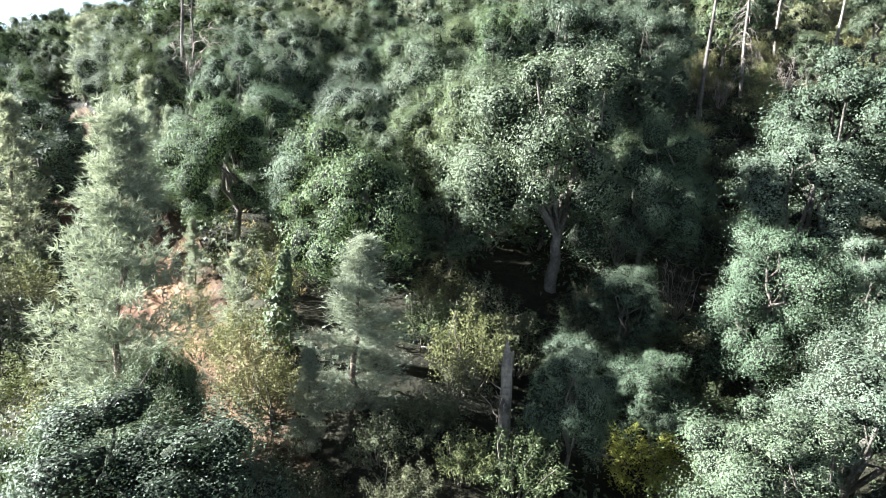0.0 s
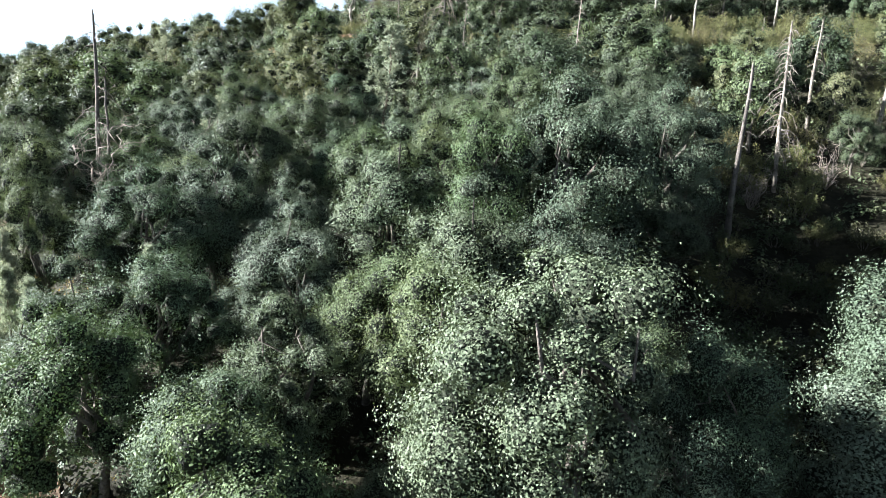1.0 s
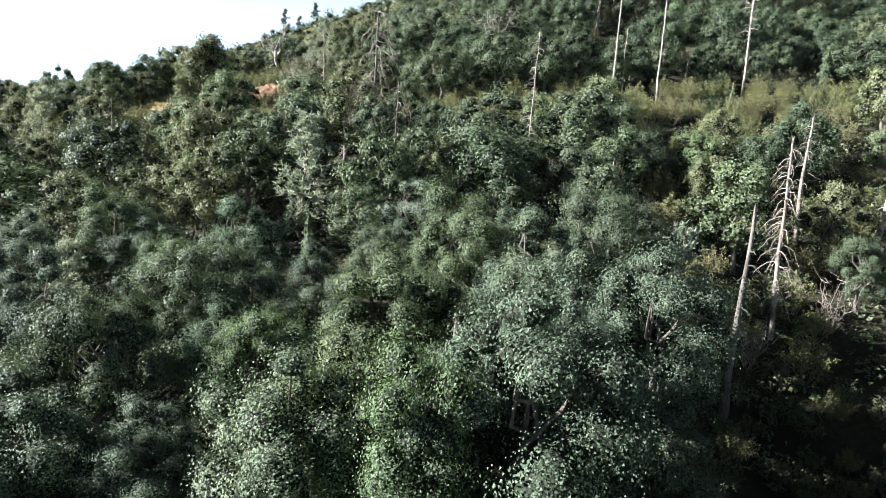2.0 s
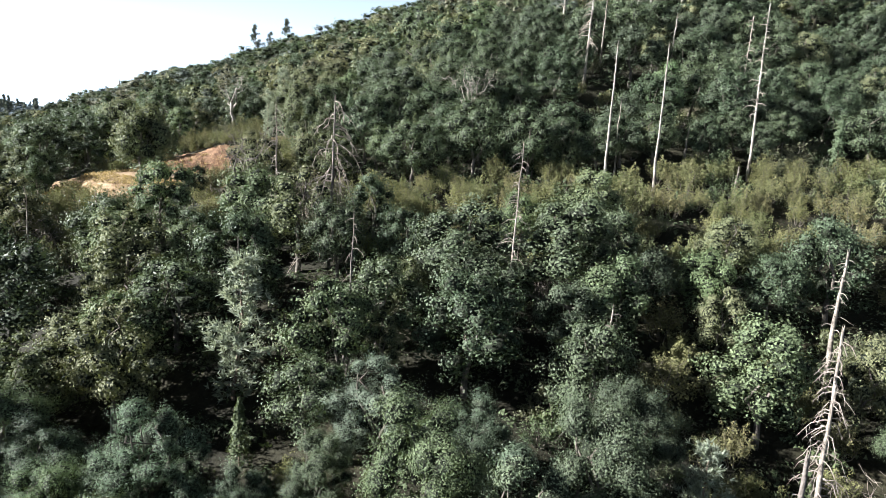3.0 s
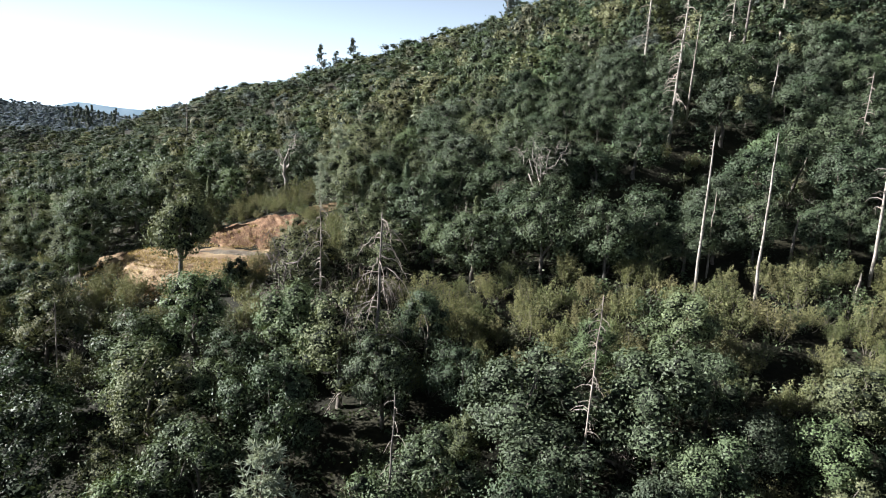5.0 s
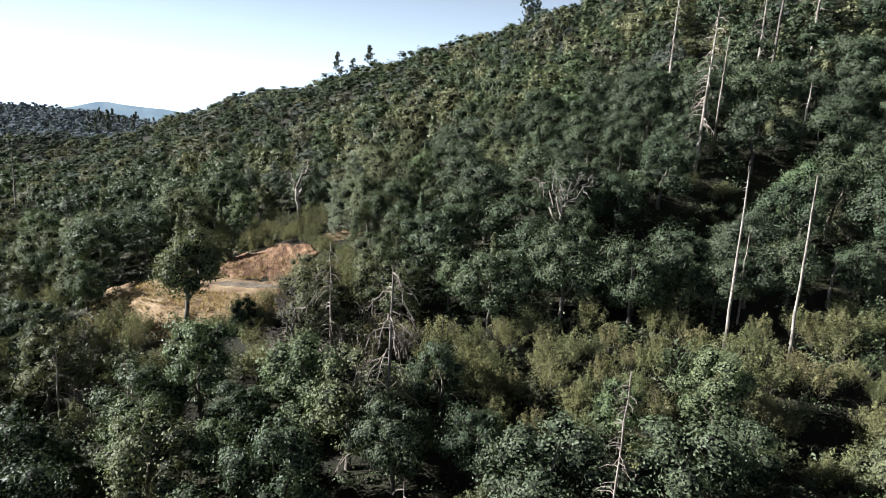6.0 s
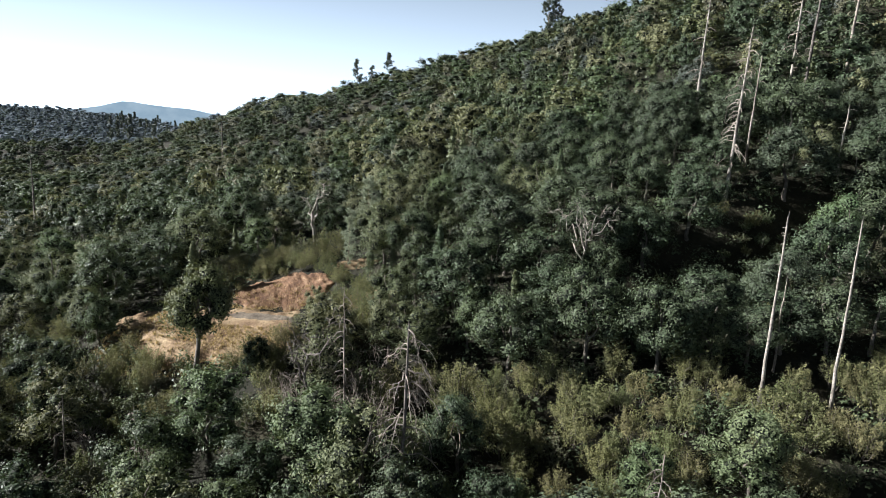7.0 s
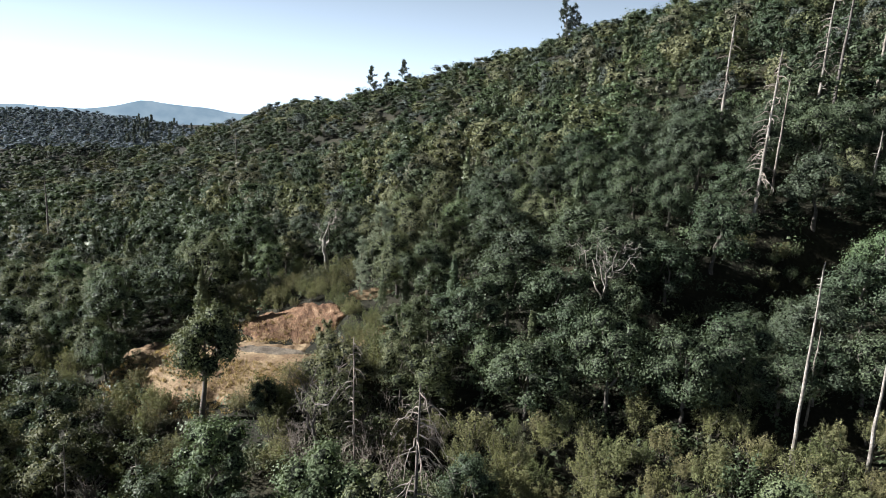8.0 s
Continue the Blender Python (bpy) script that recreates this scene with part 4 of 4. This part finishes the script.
mid_black.at(-6.4, 96.2, 8.2, 1.3, "bright green oak below the cleared pad")
pad_oak.at(-20.5, 109.6, 10.9, 1.0, "single oak with a bare lower trunk beside the cleared pad", 0)
mid_dark.at(-14.8, 108.6, 4.6, 0.8)
mid_live.at(20.8, 109.2, 5.8, 0.85, "pale green oak standing out of dark woods")
mid_live.at(24.0, 105.4, 5.0, 0.9)
mid_dark.at(6.2, 117.6, 8.4, 1.2)
mid_dark.at(16.2, 121.6, 8.6, 1.3)
mid_dark.at(10.6, 115.4, 8.6, 1.2)
mid_dark.at(11.8, 110.6, 7.4, 1.2)
mid_dark.at(2.6, 114.6, 8.6, 1.2)
mid_dark.at(7.6, 121.8, 9.4, 1.25)
mid_dark.at(13.4, 126.4, 8.8, 1.25)
mid_dark.at(39.2, 131.6, 9.6, 1.2)
mid_dark.at(46.4, 129.4, 9.6, 1.2)
cedar.at(8.2, 112.2, 5.6, 0.9)
cedar.at(-7.2, 125.6, 4.6, 0.85)
cedar.at(-4.6, 125.8, 3.8, 0.9)
cedar.at(0.6, 121.0, 7.2, 0.8)
hill_pine.at(-10.4, 129.4, 6.4, 1.1)
hill_pine.at(-8.6, 134.6, 8.4, 1.1)
mid_live.at(-12.4, 121.2, 4.4, 0.9)
mid_dark.at(-33.4, 130.2, 8.8, 1.25)
mid_dark.at(-39.8, 132.4, 8.6, 1.2)
mid_live.at(-44.6, 128.0, 8.6, 1.1)

ridge_pine.at(-37.0, 287.0, 11.5, 1.0, "tall pine standing on the ridge line")
ridge_pine.at(-33.0, 289.0, 8.5, 1.0, "pine standing on the ridge line")
ridge_pine.at(-26.0, 284.0, 10.5, 1.2, "tall pine standing on the ridge line")
ridge_pine.at(22.5, 256.0, 15.0, 0.9, "tall pine standing on the ridge line")
ridge_pine.at(24.6, 257.0, 12.0, 1.0, "pine standing on the ridge line")
for bx, by, bh in ((-24.0, 128.6, 2.0), (-21.0, 129.8, 2.2), (-12.6, 128.8, 2.4), (-10.4, 124.6, 2.6), (-27.6, 123.6, 2.2), (-13.8, 114.0, 3.0), (-11.0, 117.4, 3.2),
                   (-9.6, 121.4, 2.6), (-25.4, 111.6, 2.6), (-29.4, 115.4, 2.4), (-17.6, 110.8, 2.2), (-18.4, 129.2, 1.6), (-19.4, 127.8, 1.2), (-13.2, 127.6, 1.7), (-15.8, 128.6, 1.5), (-22.0, 126.6, 1.4), (-17.4, 127.6, 1.3), (-11.8, 126.8, 1.8), (-10.8, 125.4, 1.9)):
    brush.at(bx, by, bh, 1.1)
# ---------------------------------------------------------------- standing dead trees and fallen wood
PALE = "tall bare dead pine trunk bleached pale by the sun"
snag(26.3, 101.6, 14.6, 0.32, WHITE_WOOD, PALE, 1, 9, (-0.005, 0.0), (0.3, 0.9), 0.3, 0.75)
snag(31.1, 100.6, 14.4, 0.31, WHITE_WOOD, PALE, 2, 7, (-0.01, 0.0), (0.3, 0.8), 0.3, 0.7)
snag(28.4, 104.6, 7.6, 0.22, DEAD_WOOD, "thin pale dead trunk leaning slightly", 3, 2, (0.0, 0.0), (0.3, 0.6), 0.3, 0.7)
snag(42.0, 102.8, 17.4, 0.32, WHITE_WOOD, "tall dead pine with short bare branches near its top", 4, 34, (-0.015, 0.0), (0.6, 2.0), 0.25, 0.40, 1, thick=1.7)
snag(39.6, 100.6, 2.4, 0.5, DEAD_WOOD, "short broken pale stump among shrubs", 5, 0)
snag(36.5, 106.0, 4.0, 0.4, DEAD_WOOD, "broken pale stump standing in brush", 55, 0)
snag(21.0, 59.7, 11.7, 0.50, CHAR_WOOD, "dark charred trunk with a pale broken top", 6, 9, (0.012, 0.0), (0.6, 1.6), 0.4, 0.55)
snag(26.7, 65.4, 12.6, 0.36, DEAD_WOOD, "dead pine with many bare drooping branches", 7, 60, (-0.05, 0.0), (0.9, 2.1), 0.75, 0.25, 4)
snag(34.2, 76.0, 9.9, 0.44, DEAD_WOOD, "pale dead trunk with a splintered top", 8, 26, (0.0, 0.0), (0.7, 1.8), 0.4, 0.5)
snag(38.6, 73.0, 8.0, 0.5, WHITE_WOOD, "pale dead trunk at the edge of the brush", 9, 5, (0.08, 0.0), (0.6, 1.4), 0.4, 0.5)
snag(-24.0, 62.6, 14.2, 0.46, CHAR_WOOD, "tall dark dead pine with thin hanging branches", 10, 26, (0.0, 0.0), (1.2, 2.6), 0.5, 0.3, 2)
snag(-22.4, 60.6, 10.4, 0.30, CHAR_WOOD, "thin dark dead pine beside a taller one", 11, 16, (-0.02, 0.0), (0.8, 1.8), 0.5, 0.3, 1)
snag(0.1, 92.7, 14.0, 0.34, CHAR_WOOD, "dead pine with long drooping grey branches", 13, 40, (0.0, 0.0), (2.2, 4.2), 0.75, 0.12, 5, thick=1.7)
snag(13.6, 82.7, 13.6, 0.17, TWIG, "slender grey dead pine with bare branches", 14, 46, (0.01, 0.0), (0.8, 1.7), 0.45, 0.25, 2)
snag(2.3, 79.0, 10.8, 0.20, CHAR_WOOD, "thin dark dead conifer with fine branches", 15, 24, (0.0, 0.0), (0.8, 1.6), 0.5, 0.2, 2)
dead_oak(-8.6, 103.0, 9.4, 0.34, CHAR_WOOD, "dead oak with forked dark bare limbs", 16)
snag(-5.5, 102.4, 11.0, 0.20, TWIG, "grey dead conifer with thin curved branches", 17, 26, (0.0, 0.0), (0.9, 1.9), 0.7, 0.2, 2, thick=1.7)
dead_oak(-16.2, 136.8, 10.4, 0.62, WHITE_WOOD, "white dead oak with a twisted bare crown", 18, 0.42, 3)
snag(32.0, 130.0, 19.0, 0.46, WHITE_WOOD, "very tall bleached dead pine with bare branches", 19, 48, (0.03, 0.0), (1.2, 2.8), 0.45, 0.25, 3, thick=1.7)
snag(34.0, 151.7, 17.5, 0.46, WHITE_WOOD, "tall dead pine with a few bare branches", 20, 24, (0.02, 0.0), (1.2, 2.6), 0.4, 0.35, 1, thick=1.7)
snag(48.3, 156.0, 19.0, 0.46, WHITE_WOOD, "tall dead pine with bare branches high on the slope", 21, 38, (0.02, 0.0), (1.2, 2.6), 0.45, 0.25, 2, thick=1.7)
snag(51.4, 157.4, 19.5, 0.55, CHAR_WOOD, "tall dark dead pine high on the slope", 22, 20, (0.02, 0.0), (1.0, 2.4), 0.3, 0.3, thick=1.7)
snag(58.0, 160.0, 18.0, 0.55, DEAD_WOOD, PALE, 23, 12, (0.02, 0.0), (1.0, 2.2), 0.3, 0.4, thick=1.7)
snag(36.6, 137.6, 13.0, 0.34, DEAD_WOOD, "thin pale dead trunk behind dark oaks", 24, 8, (0.02, 0.0), (0.8, 1.8), 0.3, 0.4)
snag(46.3, 134.7, 8.0, 0.40, WHITE_WOOD, "thin pale dead trunk behind dark oaks", 25, 8, (0.0, 0.0), (0.8, 1.8), 0.3, 0.5)
snag(50.2, 121.0, 12.0, 0.26, TWIG, "thin brown dead conifer with fine twigs", 26, 22, (0.0, 0.0), (0.9, 1.8), 0.4, 0.2, 1, thick=1.7)
snag(-70.0, 250.0, 15.0, 0.6, CHAR_WOOD, "bare dead trunk rising over the far ridge", 27, 6, (0.0, 0.0), (0.8, 1.6), 0.3, 0.5)
snag(-88.0, 190.0, 15.0, 0.5, CHAR_WOOD, "dark dead trunk in the far woods", 28, 5, (0.0, 0.0), (0.8, 1.6), 0.3, 0.5)
snag(-27.0, 100.0, 6.4, 0.20, TWIG, "small grey dead tree with fine twigs", 29, 16, (0.0, 0.0), (0.8, 1.6), 0.5, 0.2, 2)
snag(-20.6, 98.0, 6.2, 0.20, TWIG, "small grey dead tree with fine twigs", 30, 16, (0.0, 0.0), (0.8, 1.6), 0.5, 0.2, 2)
snag(19.0, 76.4, 6.0, 0.26, TWIG, "leaning grey dead tree among oaks", 31, 14, (-0.05, 0.0), (0.9, 2.0), 0.3, 0.3, 2)
dead_oak(14.6, 117.6, 10.0, 0.36, WHITE_WOOD, "bare grey dead oak with spreading limbs", 32, 0.62, 6)
dead_oak(-20.8, 55.4, 8.6, 0.30, TWIG, "crooked grey dead tree with bare limbs", 12, 0.35, 4)
snag(2.3, 20.8, 3.6, 0.46, DEAD_WOOD, "pale broken oak trunk in the gully", 34, 8, (-0.03, 0.04), (0.4, 1.3), -0.3, 0.35, 2, taper=0.2)


def fallen_log(x, y, length, turn, girth, lift, seed):
    rng = np.random.default_rng(seed)
    ob = new("fallen_log", mesh_from("fallen_log", *tube(bent(rng, (-length / 2, 0, 0), (length / 2, 0, 0), 8, 0.01), np.linspace(girth / 2, girth / 3, 8), 8), DEAD_WOOD, True))
    ob.matrix_basis = pose(x, y, gz(x, y) + lift, 0, 4, turn)
    tagged(ob, "pale fallen log lying across the shrubs", "log")


fallen_log(19.0, 90.6, 3.2, 0.0, 0.24, 1.3, 1)
fallen_log(17.5, 84.6, 5.0, -35.0, 0.20, 1.0, 2)


def brush_pile(x, y, seed):
    rng = np.random.default_rng(seed)
    ob = new("brush_pile")
    ob.location = (x, y, gz(x, y))
    for _ in range(34):
        a, ln = rng.uniform(0, 6.28), rng.uniform(0.8, 2.2)
        c = np.array([rng.normal() * 0.7, rng.normal() * 0.6, rng.uniform(0.1, 0.9)])
        w = np.array([math.cos(a), math.sin(a), rng.normal() * 0.25]) * ln / 2
        part("stick", mesh_from("stick", *tube(bent(rng, c - w, c + w, 4, 0.06), np.linspace(0.05, 0.02, 4), 5), DEAD_WOOD, True), ob)
    tagged(ob, "heap of pale dead branches on the slope", "brush pile")


brush_pile(-2.4, 117.4, 3)
brush_pile(-3.0, 113.6, 4)

# ---------------------------------------------------------------- the rest of the woods, filled in between
rng = np.random.default_rng(77)
OPEN = [(20.0, 49.0, 6.0), (14.5, 44.5, 5.0), (24.0, 56.0, 5.0), (30.0, 58.0, 4.0), (-9.0, 46.0, 2.2), (17.5, 112.0, 3.0)]


def blocked(x, y, r):
    if abs(float(road_gap(np.array(x), np.array(y)))) < 3.0 + r * 0.5:
        return True
    if math.hypot((x - PAD[0]) / 11.5, (y - PAD[1]) / 7.2) < 1.0 or math.hypot((x + 17) / 8.0, (y - 126) / 2.6) < 1.0 or math.hypot((x + 32.6) / 4.2, (y - 121.6) / 3.0) < 1.0:
        return True
    return any(math.hypot(x - a, y - b) < c + r for a, b, c in TAKEN)


def in_brush(x, y):
    return (-4 < x < 60 and (92.5 if x < 8 else 88.0) + 0.04 * x < y < 106 - 0.04 * x and rng.random() < 0.95) or math.hypot((x + 16) / 13, (y - 133) / 4.5) < 1 or (x > 22 and 62 < y < 82 and rng.random() < 0.5) \
        or (-31 < x < -24 and 106 < y < 118) or (-45 < x < -30 and 108 < y < 124 and rng.random() < 0.6) or (-28 < x < -9 and 100 < y < 114 and rng.random() < (0.7 if y < 105 else 1.0)) or math.hypot((x + 8) / 6, (y - 118) / 5) < 1


def darts(n, x_of, y0, y1):
    for _ in range(n):
        y = math.sqrt(rng.uniform(y0 * y0, y1 * y1))
        yield rng.uniform(-1, 1) * x_of(y), y


wedge = lambda y: 0.66 * y + 9
for x, y in darts(11000, wedge, 11, 152):
    r = 2.3 if y < 75 else 2.1
    if (y < 15 and abs(x) < 5) or (y < 24.5 and -17 < x < 13) or (y < 25.5 and x < -0.62 * y):
        continue
    clear = any(math.hypot(x - a, y - b) < c for a, b, c in OPEN) or float(gully_depth(np.array(x), np.array(y))) > 1.9
    if in_brush(x, y):
        if not blocked(x, y, 0.55):
            (brush if rng.random() < 0.82 else toyon).at(x, y, rng.uniform(2.0, 3.9), rng.uniform(0.8, 1.15))
        continue
    if clear or rng.random() < 0.22:
        if not blocked(x, y, 0.9 if not clear else 0.5) and rng.random() < 0.8:
            (toyon if rng.random() < 0.75 else brush).at(x, y, rng.uniform(1.2, 2.4) if clear else rng.uniform(1.8, 3.4), rng.uniform(0.9, 1.3))
        continue
    if blocked(x, y, r * 0.52):
        continue
    pick = rng.random()
    h = rng.uniform(5.2, 9.4) if y > 66 else rng.uniform(5.8, 10.4)
    if math.hypot(x, y) < 16:
        h = min(h, 5.0)
    if pick < 0.05:
        (gray_pine if y < 50 else hill_pine).at(x, y, h * 0.95, rng.uniform(0.9, 1.2))
    elif pick < 0.10:
        cedar.at(x, y, h * 0.8, rng.uniform(0.8, 1.1))
    elif y < 36:
        (near_live if rng.random() < 0.68 else near_black).at(x, y, h, rng.uniform(0.9, 1.2))
    elif y < 72:
        shade = rng.random()
        (next_dark if y > 50 and shade < 0.45 else next_live if shade < 0.75 else next_black).at(x, y, h, rng.uniform(0.9, 1.2))
    else:
        k = rng.random()
        # dark-leaved oaks forced here put the ravine's deep shade into leaf colour
        k = k * 0.3 + 0.46 if ((x > 14 and y > 104) or (-2 < x < 22 and y < 91)) and rng.random() < 0.95 else k
        (mid_live if k < 0.45 else mid_dark if k < 0.75 else mid_black).at(x, y, h, rng.uniform(0.95, 1.3))


# small shaded oaks that close the wooded hollow behind the pale trunks
for x, y in ((rng.uniform(2, 50), rng.uniform(103, 121)) for _ in range(260)):
    if y > 104.5 + 0.06 * x and not blocked(x, y, 0.35):
        mid_dark.at(x, y, rng.uniform(3.4, 6.2), rng.uniform(1.1, 1.5), "small dark oak in the shaded hollow")


# low growth under and between the trees
under = Species(brushes("low_shrub", (81, 82, 83), 400, 0.26, DARK_BRUSH, height=2.0, spread=1.6, upright=0.5), 2.0, "low dull green shrub on the shaded forest floor", "shrub", "low shrubs", True)
room = list(TAKEN)
for x, y in darts(2600, wedge, 12, 128):
    if COUNT.get(under.label, 0) >= 290:
        break
    near_trunk = any(math.hypot(x - a, y - b) < c * 0.55 + 0.6 for a, b, c in room)
    if near_trunk or any(math.hypot(x - a, y - b) < 1.1 for a, b, c in TAKEN[len(room):]) or abs(float(road_gap(np.array(x), np.array(y)))) < 2.9 \
            or math.hypot((x - PAD[0]) / 11.5, (y - PAD[1]) / 7.2) < 1.0 or math.hypot((x + 17) / 8.0, (y - 126) / 2.6) < 1.0:
        continue
    under.at(x, y, rng.uniform(0.9, 2.2), rng.uniform(0.9, 1.4))


# ---------------------------------------------------------------- woods too far to count
def woods(name, spots, shapes, mat, label, lo, hi, wide=(0.95, 1.35), nominal=10.0):
    """Crowns of distant trees, joined into one thing."""
    out, faces, loose, tones, at = [], [], [], [], 0
    for x, y in spots:
        shape = shapes[int(rng.integers(len(shapes)))]
        v, f, leafy = shape if isinstance(shape, tuple) else (shape, np.arange(len(shape)).reshape(-1, 3), np.ones(len(shape) // 3, bool))
        a, k, w = rng.uniform(0, 6.28), rng.uniform(lo, hi) / nominal, rng.uniform(*wide)
        c, s = math.cos(a), math.sin(a)
        p = np.empty_like(v)
        p[:, 0], p[:, 1], p[:, 2] = (v[:, 0] * c - v[:, 1] * s) * k * w + x, (v[:, 0] * s + v[:, 1] * c) * k * w + y, v[:, 2] * k + gz(x, y) - 0.8 * k
        out.append(p)
        faces.append(f + at)
        loose.append(leafy)
        tones.append(np.full(len(f), int(rng.integers(len(mat))) if isinstance(mat, list) else 0))
        at += len(v)
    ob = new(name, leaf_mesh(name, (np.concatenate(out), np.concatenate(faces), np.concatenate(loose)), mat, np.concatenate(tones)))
    tagged(ob, label, "forest", kind="stuff")


def scattered(n, box, gap, ok=lambda x, y: True):
    cells, out = {}, []
    x0, x1, y0, y1 = box
    for _ in range(n):
        x, y = rng.uniform(x0, x1), rng.uniform(y0, y1)
        i, j = int(x // gap), int(y // gap)
        if not ok(x, y) or any(math.hypot(x - a, y - b) < gap for di in (-1, 0, 1) for dj in (-1, 0, 1) for a, b in cells.get((i + di, j + dj), ())):
            continue
        cells.setdefault((i, j), []).append((x, y))
        out.append((x, y))
    return out


def split(spots, shares):
    cut = rng.random(len(spots))
    edges = np.cumsum([0] + list(shares))
    return [[s for s, c in zip(spots, cut) if a <= c < b] for a, b in zip(edges, edges[1:])]


mid_crowns = [oak_shape(s, 1200, 0.31, lobes=14, clumps=22, **HILL)[0] for s in (61, 62, 63, 64)]
far_crowns = [oak_shape(s, 400, 0.46, lobes=10, clumps=14, **FAR)[0] for s in (65, 66, 67)]
tiny_crowns = [oak_shape(s, 110, 0.95, lobes=6, clumps=9, detail=1, ruffle=0.25)[0] for s in (68, 69)]
cone_mid = [cone_shape(s, 420, 10.0, 2.2, 0.55)[0] for s in (71, 72)]
cone_far = [cone_shape(s, 90, 10.0, 1.7, 1.3)[0] for s in (73, 74)]

seen = lambda x, y: abs(x) < 0.70 * y + 6
slope = scattered(12000, (-110, 125, 150, 215), 4.6, seen)
a, b, c, d, e = split(slope, (0.42, 0.24, 0.18, 0.08, 0.08))
woods("hillside_oaks", a, mid_crowns, FAR_TONES, "dense green oaks covering the hillside", 4.5, 11)
woods("hillside_dark_oaks", b, mid_crowns, DARK_OAK, "dark oaks scattered over the hillside", 6, 10)
woods("hillside_shrubs", c, mid_crowns, BRUSH_LEAF, "olive shrubs between the hillside oaks", 2.4, 4.5, (1.2, 1.7))
woods("hillside_conifers", d, cone_mid, CEDAR_LEAF, "scattered conifers on the hillside", 6, 10)
woods("hillside_gray_oaks", e, mid_crowns, BLUE_LEAF, "grey-green oaks on the hillside", 5, 8)
ridge = scattered(18000, (-210, 190, 213, 365), 4.8, seen)
a, b, c, d = split(ridge, (0.5, 0.25, 0.13, 0.12))
woods("ridge_oaks", a, far_crowns, FAR_TONES, "green oaks along the ridge", 4, 8, (1.3, 1.9))
woods("ridge_dark_oaks", b, far_crowns, DARK_OAK, "dark oaks along the ridge", 4, 8, (1.3, 1.9))
woods("ridge_shrubs", c, far_crowns, BRUSH_LEAF, "olive shrubs between the ridge oaks", 3, 5, (1.2, 1.7))
woods("ridge_gray_oaks", d, far_crowns, BLUE_LEAF, "grey-green oaks along the ridge", 4, 8, (1.3, 1.9))
pines_far = scattered(420, (-330, -90, 360, 560), 7.0, lambda x, y: -0.47 * y < x < -0.36 * y)
# the greyer oak leaf colour puts some haze into these conifers
woods("valley_conifers", pines_far, cone_far, BLUE_LEAF, "row of dark conifers in the far valley, greyed with painted haze", 6, 11)
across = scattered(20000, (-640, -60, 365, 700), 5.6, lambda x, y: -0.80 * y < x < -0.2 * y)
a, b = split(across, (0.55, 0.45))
woods("far_hill_oaks", a, tiny_crowns, HAZE_LEAF, "grey-green oak woods on the hill across the valley, haze painted in", 4.5, 8, (1.4, 2.0))
woods("far_hill_dark_oaks", b, tiny_crowns, HAZE_LEAF, "dull green oak woods on the hill across the valley, paled with painted haze", 4, 7, (1.4, 2.0))


def undergrowth():
    """Low brush, ferns and seedlings that carpet the slope between the trees."""
    spots = []
    for x, y in darts(9000, lambda y: 0.68 * y + 6, 8, 230):
        if abs(float(road_gap(np.array(x), np.array(y)))) < 2.7 + rng.uniform(0, 1.2) or math.hypot((x - PAD[0]) / 10.5, (y - PAD[1]) / 6.8) < 1.0 or math.hypot((x + 17.6) / 6.4, (y - 125.8) / 2.6) < 1.0:
            continue
        spots.append((x, y))
    p = np.array(spots)
    n = 36
    far = np.repeat(0.7 + p[:, 1] / 300.0, n)[:, None]
    base = np.repeat(np.column_stack([p, ground(p[:, 0], p[:, 1])]), n, 0)
    d = np.abs(rng.normal(size=(len(base), 3))) * np.sign(rng.normal(size=(len(base), 3)))
    d[:, 2] = np.abs(d[:, 2])
    q = base + d * np.array([0.62, 0.62, 0.42]) * far
    v = leaves(rng, q, unit(d + np.array([0, 0, 0.4])), 0.26 * far[:, 0])
    ob = new("undergrowth", leaf_mesh("undergrowth", v, DARK_BRUSH))
    tagged(ob, "low dull green brush carpeting the forest floor", "undergrowth", kind="stuff")


undergrowth()


def grass_tufts():
    """Dry grass on the cleared pad, the banks and openings."""
    spots = []
    for _ in range(5200):
        x, y = rng.uniform(-36, -8), rng.uniform(110, 134)
        q = math.hypot((x + 21.5) / 13.0, (y - 118.5) / 8.2)
        if (q < 1 and math.hypot((x + 19) / 8, (y - 121.3) / 2.4) > 1) or math.hypot((x + 24) / 5, (y - 131.5) / 2.2) < 1:
            spots.append((x, y))
    for _ in range(1500):
        x, y = rng.uniform(-30, -6), rng.uniform(20, 55)
        if 2.6 < float(road_gap(np.array(x), np.array(y))) < 6.5:
            spots.append((x, y))
    p = np.array(spots)
    z = ground(p[:, 0], p[:, 1]) + 0.08
    n = 7
    base = np.repeat(np.column_stack([p, z]), n, 0) + rng.normal(size=(len(p) * n, 3)) * np.array([0.12, 0.12, 0.0])
    a = rng.uniform(0, 6.28, len(base))
    side = np.stack([np.cos(a), np.sin(a), np.zeros(len(a))], 1) * 0.035
    tip = base + np.stack([rng.normal(size=len(a)) * 0.16, rng.normal(size=len(a)) * 0.16, rng.uniform(0.14, 0.34, len(a))], 1)
    ob = new("dry_grass", leaf_mesh("dry_grass", np.stack([base - side, base + side, tip], 1).reshape(-1, 3), GRASS))
    tagged(ob, "tufts of dry straw-coloured grass", "grass", kind="stuff")


grass_tufts()
